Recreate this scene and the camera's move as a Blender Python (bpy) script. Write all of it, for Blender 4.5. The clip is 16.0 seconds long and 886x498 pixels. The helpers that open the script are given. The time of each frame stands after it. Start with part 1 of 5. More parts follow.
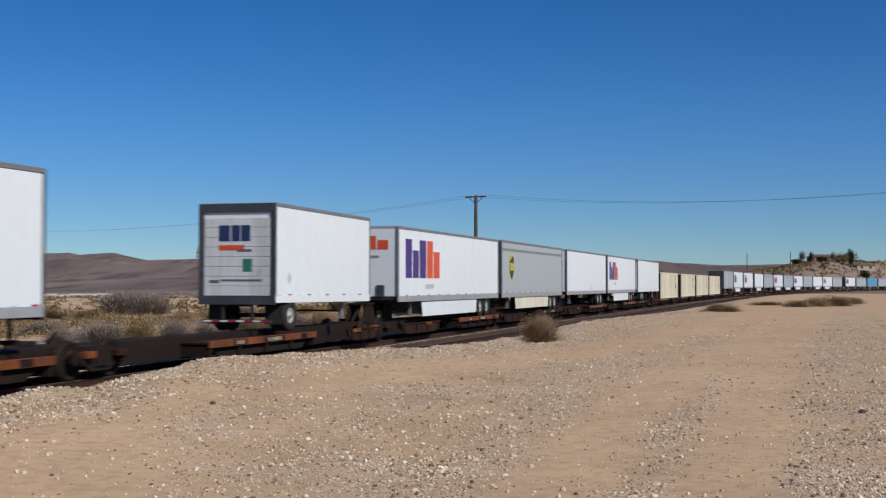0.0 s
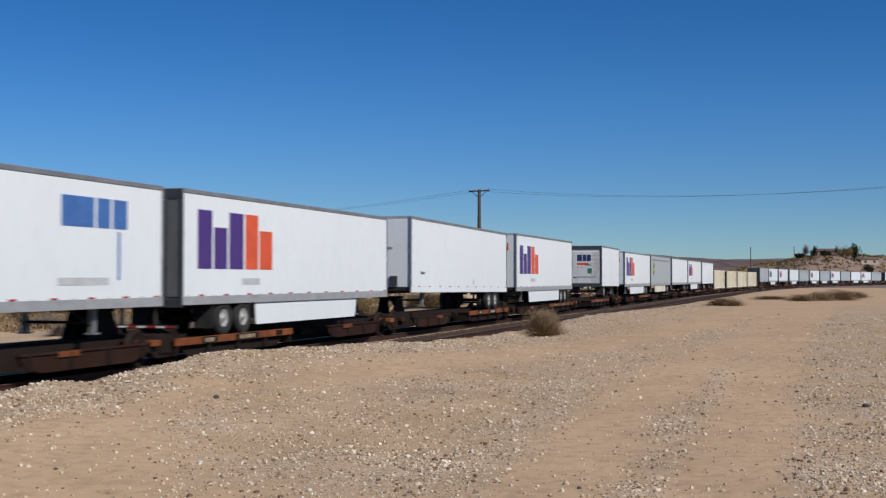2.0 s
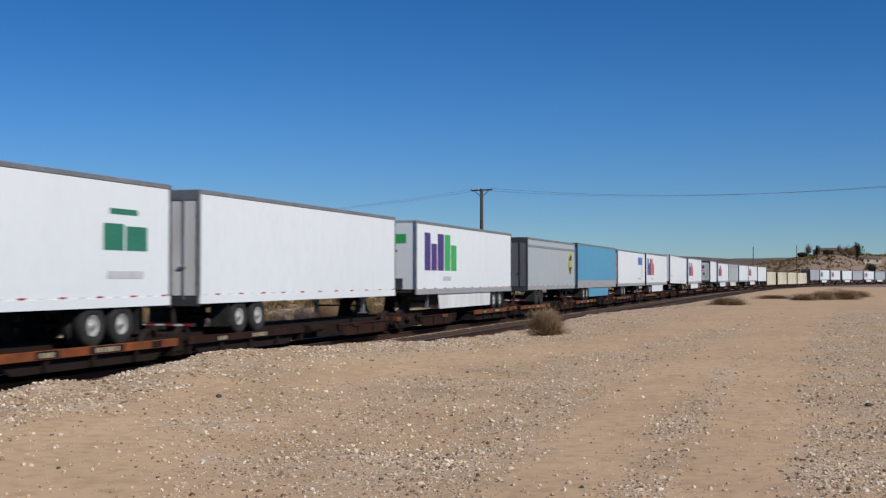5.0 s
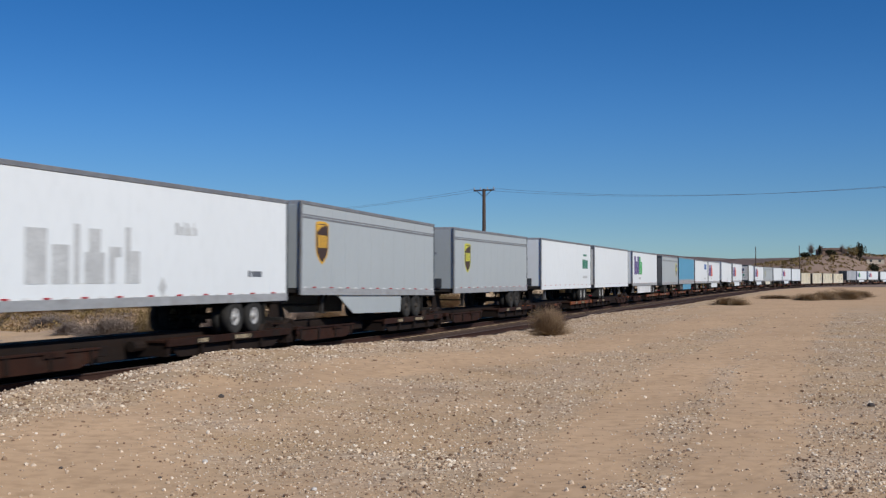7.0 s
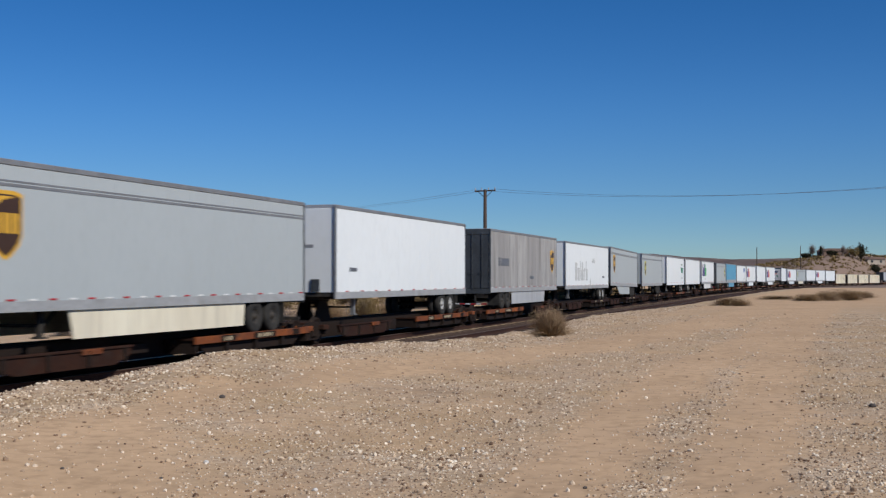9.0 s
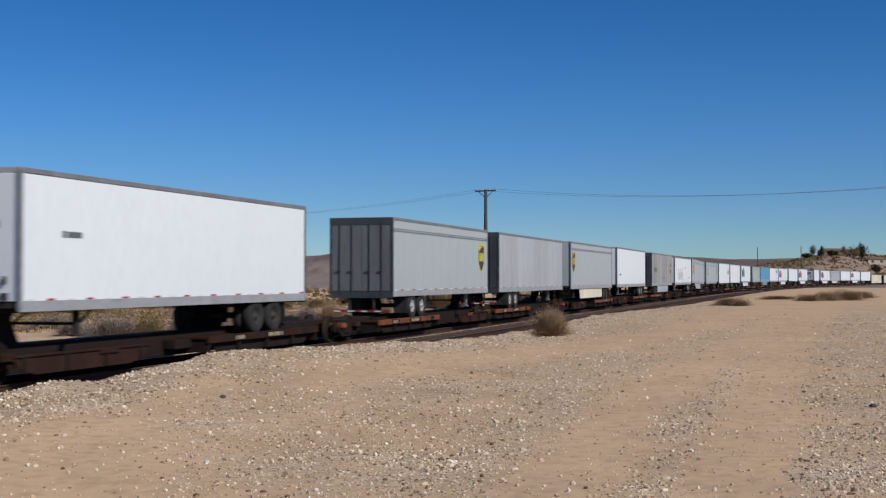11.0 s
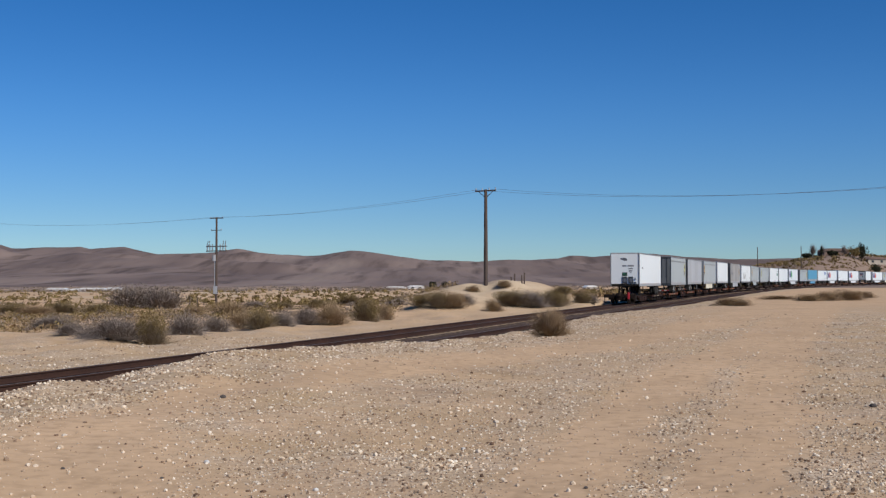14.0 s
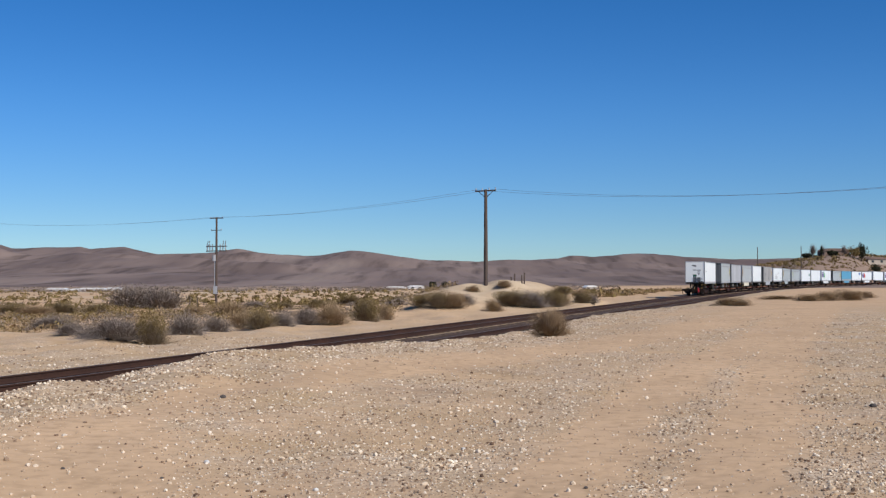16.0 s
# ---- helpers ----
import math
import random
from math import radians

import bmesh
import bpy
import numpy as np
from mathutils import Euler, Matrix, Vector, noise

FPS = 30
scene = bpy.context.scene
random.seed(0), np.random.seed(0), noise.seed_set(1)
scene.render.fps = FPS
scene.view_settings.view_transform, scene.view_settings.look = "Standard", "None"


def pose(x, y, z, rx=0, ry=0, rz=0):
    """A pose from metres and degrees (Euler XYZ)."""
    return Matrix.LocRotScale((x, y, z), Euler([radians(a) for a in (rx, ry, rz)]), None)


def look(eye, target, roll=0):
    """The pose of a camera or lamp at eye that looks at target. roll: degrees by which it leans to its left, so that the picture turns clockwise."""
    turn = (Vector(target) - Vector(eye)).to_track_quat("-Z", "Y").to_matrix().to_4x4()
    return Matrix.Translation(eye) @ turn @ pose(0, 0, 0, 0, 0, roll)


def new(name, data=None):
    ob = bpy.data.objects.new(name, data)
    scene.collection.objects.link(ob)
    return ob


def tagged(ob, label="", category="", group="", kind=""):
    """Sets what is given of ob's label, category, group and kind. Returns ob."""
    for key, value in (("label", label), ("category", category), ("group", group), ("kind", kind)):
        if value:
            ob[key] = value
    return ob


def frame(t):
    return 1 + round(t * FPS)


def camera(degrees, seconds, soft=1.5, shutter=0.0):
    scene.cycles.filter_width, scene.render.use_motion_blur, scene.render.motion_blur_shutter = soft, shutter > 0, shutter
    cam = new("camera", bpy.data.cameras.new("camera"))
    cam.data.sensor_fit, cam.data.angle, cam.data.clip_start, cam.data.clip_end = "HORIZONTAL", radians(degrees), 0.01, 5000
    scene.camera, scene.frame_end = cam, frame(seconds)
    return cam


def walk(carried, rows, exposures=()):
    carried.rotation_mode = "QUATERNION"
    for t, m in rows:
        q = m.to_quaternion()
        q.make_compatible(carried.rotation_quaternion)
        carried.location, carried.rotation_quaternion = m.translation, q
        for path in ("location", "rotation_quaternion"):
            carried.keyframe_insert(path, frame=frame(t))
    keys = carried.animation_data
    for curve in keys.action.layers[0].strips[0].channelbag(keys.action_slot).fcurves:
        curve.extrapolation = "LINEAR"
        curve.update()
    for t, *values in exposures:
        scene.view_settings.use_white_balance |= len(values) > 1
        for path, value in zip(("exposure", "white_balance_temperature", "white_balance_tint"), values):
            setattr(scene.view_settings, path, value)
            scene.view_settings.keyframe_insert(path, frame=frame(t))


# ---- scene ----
# The camera stands on a dirt road beside a double-track railway; it only pans and tilts a little.
cam = camera(38.9, 16.0, soft=1.28, shutter=0.22)
EYE_Z = 2.23
PAN = [(0.0, 17.5, 10.5), (0.5, 16.0, 9.0), (1.0, 12.2, 6.8), (1.5, 11.6, 3.4), (2.0, 11.5, 0.2), (2.5, 10.7, -0.5),
       (3.0, 10.4, -1.2), (3.5, 10.0, -1.2), (4.0, 8.8, -1.2), (6.5, 4.5, -1.1), (7.0, 3.0, -1.0), (7.5, 2.6, -1.0),
       (8.0, 1.8, -0.8), (8.5, 1.4, -0.2), (9.0, 1.1, 0.0), (11.5, 0.0, 0.0), (12.0, 0.0, 0.0), (16.0, 0.0, 0.0)]
UNIT = math.degrees(1 / 2220.0)
walk(cam, [(t, pose(0, 0, EYE_Z, 90 + 1.35 + dy * UNIT, 0, -dx * UNIT)) for t, dx, dy in PAN],
     exposures=[(0.0, 0.0), (12.5, 0.0), (13.5, 0.06), (14.5, 0.17), (15.2, 0.27), (16.0, 0.29)])

# ---- daylight ----
SUN_EL, SUN_AZ = 38.0, 132.0       # degrees; azimuth from +Y towards +X
world = bpy.data.worlds.new("sky")
scene.world = world
world.use_nodes = True
wn = world.node_tree.nodes
sky = wn.new("ShaderNodeTexSky")
sky.sky_type, sky.sun_disc = "NISHITA", False
sky.sun_elevation, sky.sun_rotation = radians(SUN_EL), radians(SUN_AZ)
sky.altitude, sky.air_density, sky.dust_density, sky.ozone_density = 2400, 0.85, 0.0, 1.0
wn["Background"].inputs["Strength"].default_value = 0.079
hue = wn.new("ShaderNodeHueSaturation")
hue.inputs["Saturation"].default_value = 1.40
clear = wn.new("ShaderNodeMix")
clear.data_type, clear.blend_type = "RGBA", "MULTIPLY"
clear.inputs[0].default_value, clear.inputs[7].default_value = 1.0, (0.70, 0.885, 1.09, 1)
world.node_tree.links.new(sky.outputs[0], hue.inputs["Color"])
world.node_tree.links.new(hue.outputs[0], clear.inputs[6])
# the dry air is a little darker low down
way = wn.new("ShaderNodeTexCoord")
split = wn.new("ShaderNodeSeparateXYZ")
low = wn.new("ShaderNodeMapRange")
low.interpolation_type = "SMOOTHSTEP"
low.inputs["From Min"].default_value, low.inputs["From Max"].default_value = -0.02, 0.15
low.inputs["To Min"].default_value, low.inputs["To Max"].default_value = 0.74, 1.0
deep = wn.new("ShaderNodeMix")
deep.data_type, deep.blend_type = "RGBA", "MULTIPLY"
deep.inputs[0].default_value = 1.0
world.node_tree.links.new(way.outputs["Generated"], split.inputs[0])
world.node_tree.links.new(split.outputs["Z"], low.inputs["Value"])
world.node_tree.links.new(clear.outputs[2], deep.inputs[6])
world.node_tree.links.new(low.outputs[0], deep.inputs[7])
world.node_tree.links.new(deep.outputs[2], wn["Background"].inputs["Color"])
sun = new("sun", bpy.data.lights.new("sun", "SUN"))
sun.data.energy, sun.data.angle, sun.data.color = 4.0, radians(0.53), (1.0, 0.965, 0.91)
se, sa = radians(SUN_EL), radians(SUN_AZ)
SUN_DIR = Vector((math.sin(sa) * math.cos(se), math.cos(sa) * math.cos(se), math.sin(se)))
sun.matrix_world = look(SUN_DIR * 200, (0, 0, 0))


# ---- materials ----
def nodes_of(m):
    m.use_nodes = True
    nt = m.node_tree
    return nt, nt.nodes, nt.links, nt.nodes["Principled BSDF"]


def mix_rgb(nt, fac, a, b, mode="MIX"):
    n = nt.nodes.new("ShaderNodeMix")
    n.data_type, n.blend_type = "RGBA", mode
    for key, val in (("Factor", fac), ("A", a), ("B", b)):
        s = [i for i in n.inputs if i.name == key and i.type == ("VALUE" if key == "Factor" else "RGBA")][0]
        if hasattr(val, "is_output"):
            nt.links.new(val, s)
        elif key == "Factor":
            s.default_value = val
        else:
            s.default_value = (*val, 1) if len(val) == 3 else val
    return [o for o in n.outputs if o.type == "RGBA"][0]


def noise_fac(nt, scale, detail=4.0, lo=0.35, hi=0.65, stretch=(1, 1, 1), coord="Object"):
    tc = nt.nodes.new("ShaderNodeTexCoord")
    mp = nt.nodes.new("ShaderNodeMapping")
    mp.inputs["Scale"].default_value = stretch
    nt.links.new(tc.outputs[coord], mp.inputs[0])
    n = nt.nodes.new("ShaderNodeTexNoise")
    n.inputs["Scale"].default_value, n.inputs["Detail"].default_value = scale, detail
    nt.links.new(mp.outputs[0], n.inputs["Vector"])
    r = nt.nodes.new("ShaderNodeMapRange")
    r.inputs["From Min"].default_value, r.inputs["From Max"].default_value = lo, hi
    nt.links.new(n.outputs["Fac"], r.inputs["Value"])
    return r.outputs["Result"]


def surface(name, col, col2=None, rough=0.6, metal=0.0, big=0.6, fine=14.0, stretch=(1, 1, 1), bump=0.0, bump_scale=40.0,
            dirt=None, dirt_amount=0.5, vary=0.0, grain=0.86):
    """A paint, metal, wood or earth with large stains and fine grain."""
    m = bpy.data.materials.new(name)
    nt, nd, lk, b = nodes_of(m)
    col2 = col2 or tuple(c * 0.82 for c in col)
    c = mix_rgb(nt, noise_fac(nt, big, 5, stretch=stretch), col, col2)
    c = mix_rgb(nt, noise_fac(nt, fine, 3, 0.45, 0.75, stretch), c, tuple(x * grain for x in col2))
    if dirt:
        d = noise_fac(nt, big * 2.3, 6, 0.52, 0.72, stretch)
        k = nd.new("ShaderNodeMath")
        k.operation = "MULTIPLY"
        k.inputs[1].default_value = dirt_amount
        lk.new(d, k.inputs[0])
        c = mix_rgb(nt, k.outputs[0], c, dirt)
    if vary:
        oi = nd.new("ShaderNodeObjectInfo")
        r = nd.new("ShaderNodeMapRange")
        r.inputs["To Min"].default_value, r.inputs["To Max"].default_value = 1 - vary, 1 + vary
        lk.new(oi.outputs["Random"], r.inputs["Value"])
        h = nd.new("ShaderNodeHueSaturation")
        lk.new(c, h.inputs["Color"])
        lk.new(r.outputs[0], h.inputs["Value"])
        c = h.outputs[0]
    lk.new(c, b.inputs["Base Color"])
    b.inputs["Roughness"].default_value, b.inputs["Metallic"].default_value = rough, metal
    if bump:
        bp = nd.new("ShaderNodeBump")
        bp.inputs["Strength"].default_value, bp.inputs["Distance"].default_value = 1.0, bump
        lk.new(noise_fac(nt, bump_scale, 4, 0.2, 0.8, stretch), bp.inputs["Height"])
        lk.new(bp.outputs[0], b.inputs["Normal"])
    return m


STREAK = (1, 1, 0.12)
GRIME = (0.32, 0.29, 0.25)
MAT = {
    "white": surface("white_paint", (0.755, 0.785, 0.785), (0.73, 0.76, 0.76), 0.42, 0, 0.25, 5, (1, 1, 0.5), 0.0, 0.5, GRIME, 0.04, 0.0, 0.975),
    "white_old": surface("old_white_paint", (0.74, 0.74, 0.73), (0.66, 0.66, 0.64), 0.5, 0, 0.5, 6, STREAK, 0.002, 1.6, GRIME, 0.35),
    "gray": surface("gray_paint", (0.43, 0.465, 0.467), (0.415, 0.45, 0.452), 0.42, 0.1, 0.4, 6, (1, 1, 0.5), 0.0, 0.5, (0.3, 0.28, 0.25), 0.06, 0.0, 0.97),
    "silver": surface("bare_aluminium_side", (0.60, 0.61, 0.62), (0.52, 0.53, 0.54), 0.42, 0.35, 0.4, 6, STREAK, 0.002, 1.6, GRIME, 0.3),
    "dirty": surface("weathered_gray_paint", (0.40, 0.39, 0.37), (0.27, 0.26, 0.25), 0.6, 0, 0.8, 5, STREAK, 0.002, 1.6, (0.12, 0.11, 0.10), 0.5),
    "blue": surface("sky_blue_paint", (0.085, 0.315, 0.48), (0.078, 0.295, 0.455), 0.42, 0, 0.3, 6, (1, 1, 0.6), 0.0, 1.6, (0.22, 0.30, 0.34), 0.2, 0.0, 0.97),
    "cream": surface("cream_paint", (0.78, 0.72, 0.56), (0.70, 0.63, 0.48), 0.5, 0, 0.5, 6, STREAK, 0.003, 2.0, GRIME, 0.3),
    "rail_gray": surface("aluminium_rail", (0.34, 0.34, 0.34), (0.26, 0.26, 0.26), 0.45, 0.5, 1.2, 9, (1, 1, 1), 0, 40, (0.2, 0.18, 0.16), 0.4),
    "lower_rail": surface("pale_aluminium_rail", (0.42, 0.425, 0.425), (0.36, 0.365, 0.365), 0.45, 0.2, 1.2, 9, (1, 1, 1), 0, 40, (0.25, 0.23, 0.2), 0.4),
    "roof": surface("roof_sheet", (0.55, 0.55, 0.55), (0.45, 0.45, 0.45), 0.45, 0.4, 0.5, 7),
    "door": surface("rear_door", (0.17, 0.178, 0.178), (0.13, 0.137, 0.137), 0.5, 0.1, 0.8, 8, STREAK, 0, 40, (0.1, 0.1, 0.1), 0.5),
    "frame_dark": surface("dark_door_frame", (0.07, 0.08, 0.09), (0.05, 0.055, 0.06), 0.5, 0.2, 1.5, 8),
    "black": surface("black_chassis", (0.028, 0.027, 0.026), (0.045, 0.04, 0.035), 0.65, 0.1, 1.5, 12, (1, 1, 1), 0, 40, (0.10, 0.08, 0.06), 0.4),
    "rubber": surface("tyre_rubber", (0.022, 0.022, 0.022), (0.045, 0.042, 0.038), 0.85, 0, 3.0, 20),
    "rim": surface("wheel_rim", (0.50, 0.50, 0.49), (0.30, 0.29, 0.27), 0.55, 0.2, 4.0, 20),
    "mark_tan": surface("worn_tan_paint", (0.42, 0.34, 0.22), (0.3, 0.23, 0.14), 0.6, 0, 4, 20),
    "red": surface("red_reflector", (0.45, 0.02, 0.03), None, 0.35, 0, 5, 20),
    "tape": surface("white_reflector", (0.78, 0.78, 0.76), None, 0.35, 0, 5, 20),
    "orange_steel": surface("faded_orange_steel", (0.33, 0.085, 0.012), (0.15, 0.04, 0.010), 0.65, 0.1, 1.2, 9, (1, 1, 1), 0.002, 20, (0.07, 0.035, 0.02), 0.75, 0.12),
    "brown_steel": surface("oxide_brown_steel", (0.042, 0.017, 0.010), (0.027, 0.013, 0.009), 0.7, 0.1, 1.2, 9, (1, 1, 1), 0.002, 20, (0.035, 0.024, 0.018), 0.7, 0.15),
    "truck_steel": surface("grimy_truck_steel", (0.024, 0.015, 0.011), (0.017, 0.012, 0.010), 0.75, 0.2, 2, 12, (1, 1, 1), 0.002, 20, (0.02, 0.017, 0.015), 0.6),
    "rail_rust": surface("rusted_rail", (0.06, 0.030, 0.021), (0.042, 0.023, 0.018), 0.7, 0.2, 0.6, 12, (1, 1, 1), 0.001, 30),
    "rail_top": surface("worn_rail_head", (0.13, 0.10, 0.085), (0.09, 0.07, 0.06), 0.5, 0.4, 1, 15),
    "tie": surface("creosoted_tie", (0.085, 0.062, 0.048), (0.05, 0.038, 0.032), 0.85, 0, 1.5, 12, (1, 1, 1), 0.004, 18, None, 0.5, 0.25),
    "violet": surface("violet_vinyl", (0.075, 0.03, 0.20), None, 0.4, 0, 2, 15),
    "orange": surface("orange_vinyl", (0.75, 0.10, 0.03), None, 0.4, 0, 2, 15),
    "green": surface("green_vinyl", (0.04, 0.42, 0.10), None, 0.4, 0, 2, 15),
    "faded_red": surface("faded_red_vinyl", (0.60, 0.10, 0.10), None, 0.5, 0, 2, 15),
    "brown_badge": surface("brown_badge", (0.055, 0.025, 0.012), None, 0.4, 0, 2, 15),
    "gold": surface("gold_vinyl", (0.72, 0.40, 0.04), None, 0.4, 0, 2, 15),
    "yellow": surface("pale_yellow_vinyl", (0.62, 0.60, 0.06), None, 0.4, 0, 2, 15),
    "navy": surface("navy_vinyl", (0.02, 0.04, 0.13), None, 0.4, 0, 2, 15),
    "print_gray": surface("pale_gray_print", (0.56, 0.57, 0.56), None, 0.5, 0, 2, 15),
    "print_dark": surface("dark_gray_print", (0.13, 0.14, 0.16), None, 0.5, 0, 2, 15),
    "print_mid": surface("gray_print", (0.28, 0.29, 0.31), None, 0.5, 0, 2, 15),
    "print_green": surface("green_print", (0.03, 0.20, 0.12), None, 0.5, 0, 2, 15),
    "print_blue": surface("blue_print", (0.06, 0.16, 0.42), None, 0.5, 0, 2, 15),
    "pole_wood": surface("weathered_pole_wood", (0.105, 0.070, 0.052), (0.07, 0.05, 0.04), 0.85, 0, 1.5, 10, (6, 6, 0.4), 0.004, 14),
    "wire": surface("dull_wire", (0.22, 0.22, 0.23), None, 0.5, 0.5, 1, 5),
    "insulator": surface("gray_porcelain", (0.35, 0.36, 0.38), None, 0.3, 0, 3, 10),
    "post": surface("old_fence_post", (0.10, 0.07, 0.05), (0.07, 0.05, 0.04), 0.9, 0, 3, 14, (4, 4, 0.5)),
}

for _k in ("truck_steel", "brown_steel", "rail_rust", "rail_top", "tie", "black", "rubber"):
    MAT[_k].node_tree.nodes["Principled BSDF"].inputs["Specular IOR Level"].default_value = 0.12
    MAT[_k].node_tree.nodes["Principled BSDF"].inputs["Metallic"].default_value = 0.0


# ---- mesh helpers ----
def finish(bm, name, materials, smooth=False):
    me = bpy.data.meshes.new(name)
    bm.normal_update()
    bm.to_mesh(me)
    bm.free()
    for m in (materials if isinstance(materials, (list, tuple)) else [materials]):
        me.materials.append(m)
    if smooth:
        me.polygons.foreach_set("use_smooth", [True] * len(me.polygons))
    return me


def part(name, bm, material, parent, label="", smooth=False):
    me = bm if isinstance(bm, bpy.types.Mesh) else finish(bm, name, material, smooth)
    ob = new(name, me)
    ob.parent = parent
    if label:
        tagged(ob, label)
    return ob


def box(bm, x0, x1, y0, y1, z0, z1, bevel=0.0):
    geo = bmesh.ops.create_cube(bm, size=1.0)["verts"]
    for v in geo:
        v.co = Vector((x0 + (v.co.x + 0.5) * (x1 - x0), y0 + (v.co.y + 0.5) * (y1 - y0), z0 + (v.co.z + 0.5) * (z1 - z0)))
    if bevel:
        edges = list({e for v in geo for e in v.link_edges})
        bmesh.ops.bevel(bm, geom=edges, offset=bevel, segments=2, affect="EDGES", profile=0.5)
    return bm


def cyl(bm, a, b, r0, r1=None, n=12, caps=True):
    a, b = Vector(a), Vector(b)
    d = b - a
    m = Matrix.Translation((a + b) / 2) @ d.to_track_quat("Z", "Y").to_matrix().to_4x4()
    bmesh.ops.create_cone(bm, cap_ends=caps, segments=n, radius1=r0, radius2=r0 if r1 is None else r1, depth=d.length, matrix=m)
    return bm


def prism(bm, pts, y0, y1):
    """A plate with the outline pts in the xz plane, from y0 to y1."""
    a = [bm.verts.new((x, y0, z)) for x, z in pts]
    b = [bm.verts.new((x, y1, z)) for x, z in pts]
    bm.faces.new(a)
    bm.faces.new(list(reversed(b)))
    n = len(pts)
    for i in range(n):
        bm.faces.new((a[i], b[i], b[(i + 1) % n], a[(i + 1) % n]))
    bmesh.ops.recalc_face_normals(bm, faces=bm.faces[:])
    return bm


def B():
    return bmesh.new()


# ---- the railway's line: the near faces of the trailers run along it ----
KNOT_S = np.array([-20.0, 40.0, 100.0, 180.0, 300.0, 460.0])
KNOT_K = np.array([0.395, -0.027, 0.076, 0.439, 0.882, 0.938]) * 1e-3
LINE_S = np.arange(-420.0, 1120.0, 1.0)
_bend = np.interp(LINE_S, KNOT_S, KNOT_K)
LINE_A = np.concatenate([[0], np.cumsum(_bend)])[:-1]
LINE_A += 0.292 - np.interp(0.0, LINE_S, LINE_A)
_lx = np.concatenate([[0], np.cumsum(np.sin(LINE_A))])[:-1]
_ly = np.concatenate([[0], np.cumsum(np.cos(LINE_A))])[:-1]
_lx += -8.40 - np.interp(0.0, LINE_S, _lx)
_ly += 27.11 - np.interp(0.0, LINE_S, _ly)
HALF = 1.30
CEN_X, CEN_Y = _lx - HALF * np.cos(LINE_A), _ly + HALF * np.sin(LINE_A)
SPEED = 30.1
SIDING = 4.3           # from this track's middle to that of the nearer track


def line_at(s, right=0.0):
    """The place on the track's middle line at s, moved to its right, and the heading from +Y towards +X."""
    a = float(np.interp(s, LINE_S, LINE_A))
    return (float(np.interp(s, LINE_S, CEN_X)) + right * math.cos(a), float(np.interp(s, LINE_S, CEN_Y)) - right * math.sin(a), a)


def line_pose(s):
    x, y, a = line_at(s)
    return pose(x, y, 0, 0, 0, 90 - math.degrees(a))


def beside_line(x, y):
    """For arrays of places: how far along the line, and how far to its right."""
    x, y = np.asarray(x, float), np.asarray(y, float)
    cs, cx, cy, ca = LINE_S[::3], CEN_X[::3], CEN_Y[::3], LINE_A[::3]
    s, u = np.empty(x.shape), np.empty(x.shape)
    for i in range(0, len(x), 4000):
        j = slice(i, i + 4000)
        k = np.argmin((x[j, None] - cx) ** 2 + (y[j, None] - cy) ** 2, axis=1)
        dx, dy = x[j] - cx[k], y[j] - cy[k]
        s[j] = cs[k] + dx * np.sin(ca[k]) + dy * np.cos(ca[k])
        u[j] = dx * np.cos(ca[k]) - dy * np.sin(ca[k])
    return s, u


# ---- the shape of the land ----
def smooth(x, a, b):
    t = np.clip((np.asarray(x, float) - a) / (b - a), 0, 1)
    return t * t * (3 - 2 * t)


_rng = np.random.RandomState(7)
_WAVES = [(_rng.uniform(0.6, 1.4), _rng.uniform(0, 6.283), _rng.uniform(0, 6.283)) for _ in range(60)]


def ripple(x, y, size, n=9, start=0):
    """Gentle uneven relief of about unit height whose lumps are size metres across."""
    z = np.zeros(np.shape(x))
    for f, a, p in _WAVES[start:start + n]:
        z += np.sin((np.asarray(x) * math.cos(a) + np.asarray(y) * math.sin(a)) * f * 3.6 / size + p)
    return z / math.sqrt(n)


# far ridge: bearing (as the tangent from +Y) and height as a tangent
RIDGE = [(-0.9, .030), (-.6, .034), (-.42, .030), (-.353, .0255), (-.344, .0225), (-.308, .0218), (-.290, .0230), (-.281, .0207), (-.254, .0230),
         (-.227, .0182), (-.182, .0194), (-.164, .0222), (-.141, .0190), (-.110, .0163), (-.092, .0176), (-.074, .0203),
         (-.038, .0171), (-.011, .0135), (.025, .0122), (.052, .0135), (.079, .0135), (.102, .0162), (.120, .0149), (.142, .0176),
         (.169, .0194), (.192, .0158), (.24, .013), (.34, .012), (.5, .014), (0.9, .02)]
HILL = [(.19, 0), (.21, .003), (.228, .0070), (.25, .0100), (.273, .0125), (.291, .0155), (.353, .0180), (.45, .018), (.7, .01), (.9, 0)]
CREST = [(-60, .75), (-10, .77), (-7, .82), (-5, .86), (-3.4, .95), (-1.3, .88), (2.3, .75), (6, .65), (11, .42), (15.6, .35), (20.4, .28), (27, .42), (34, .50), (42, .46), (53, .33), (69, .20), (120, .12), (300, 0.05), (900, 0.0)]


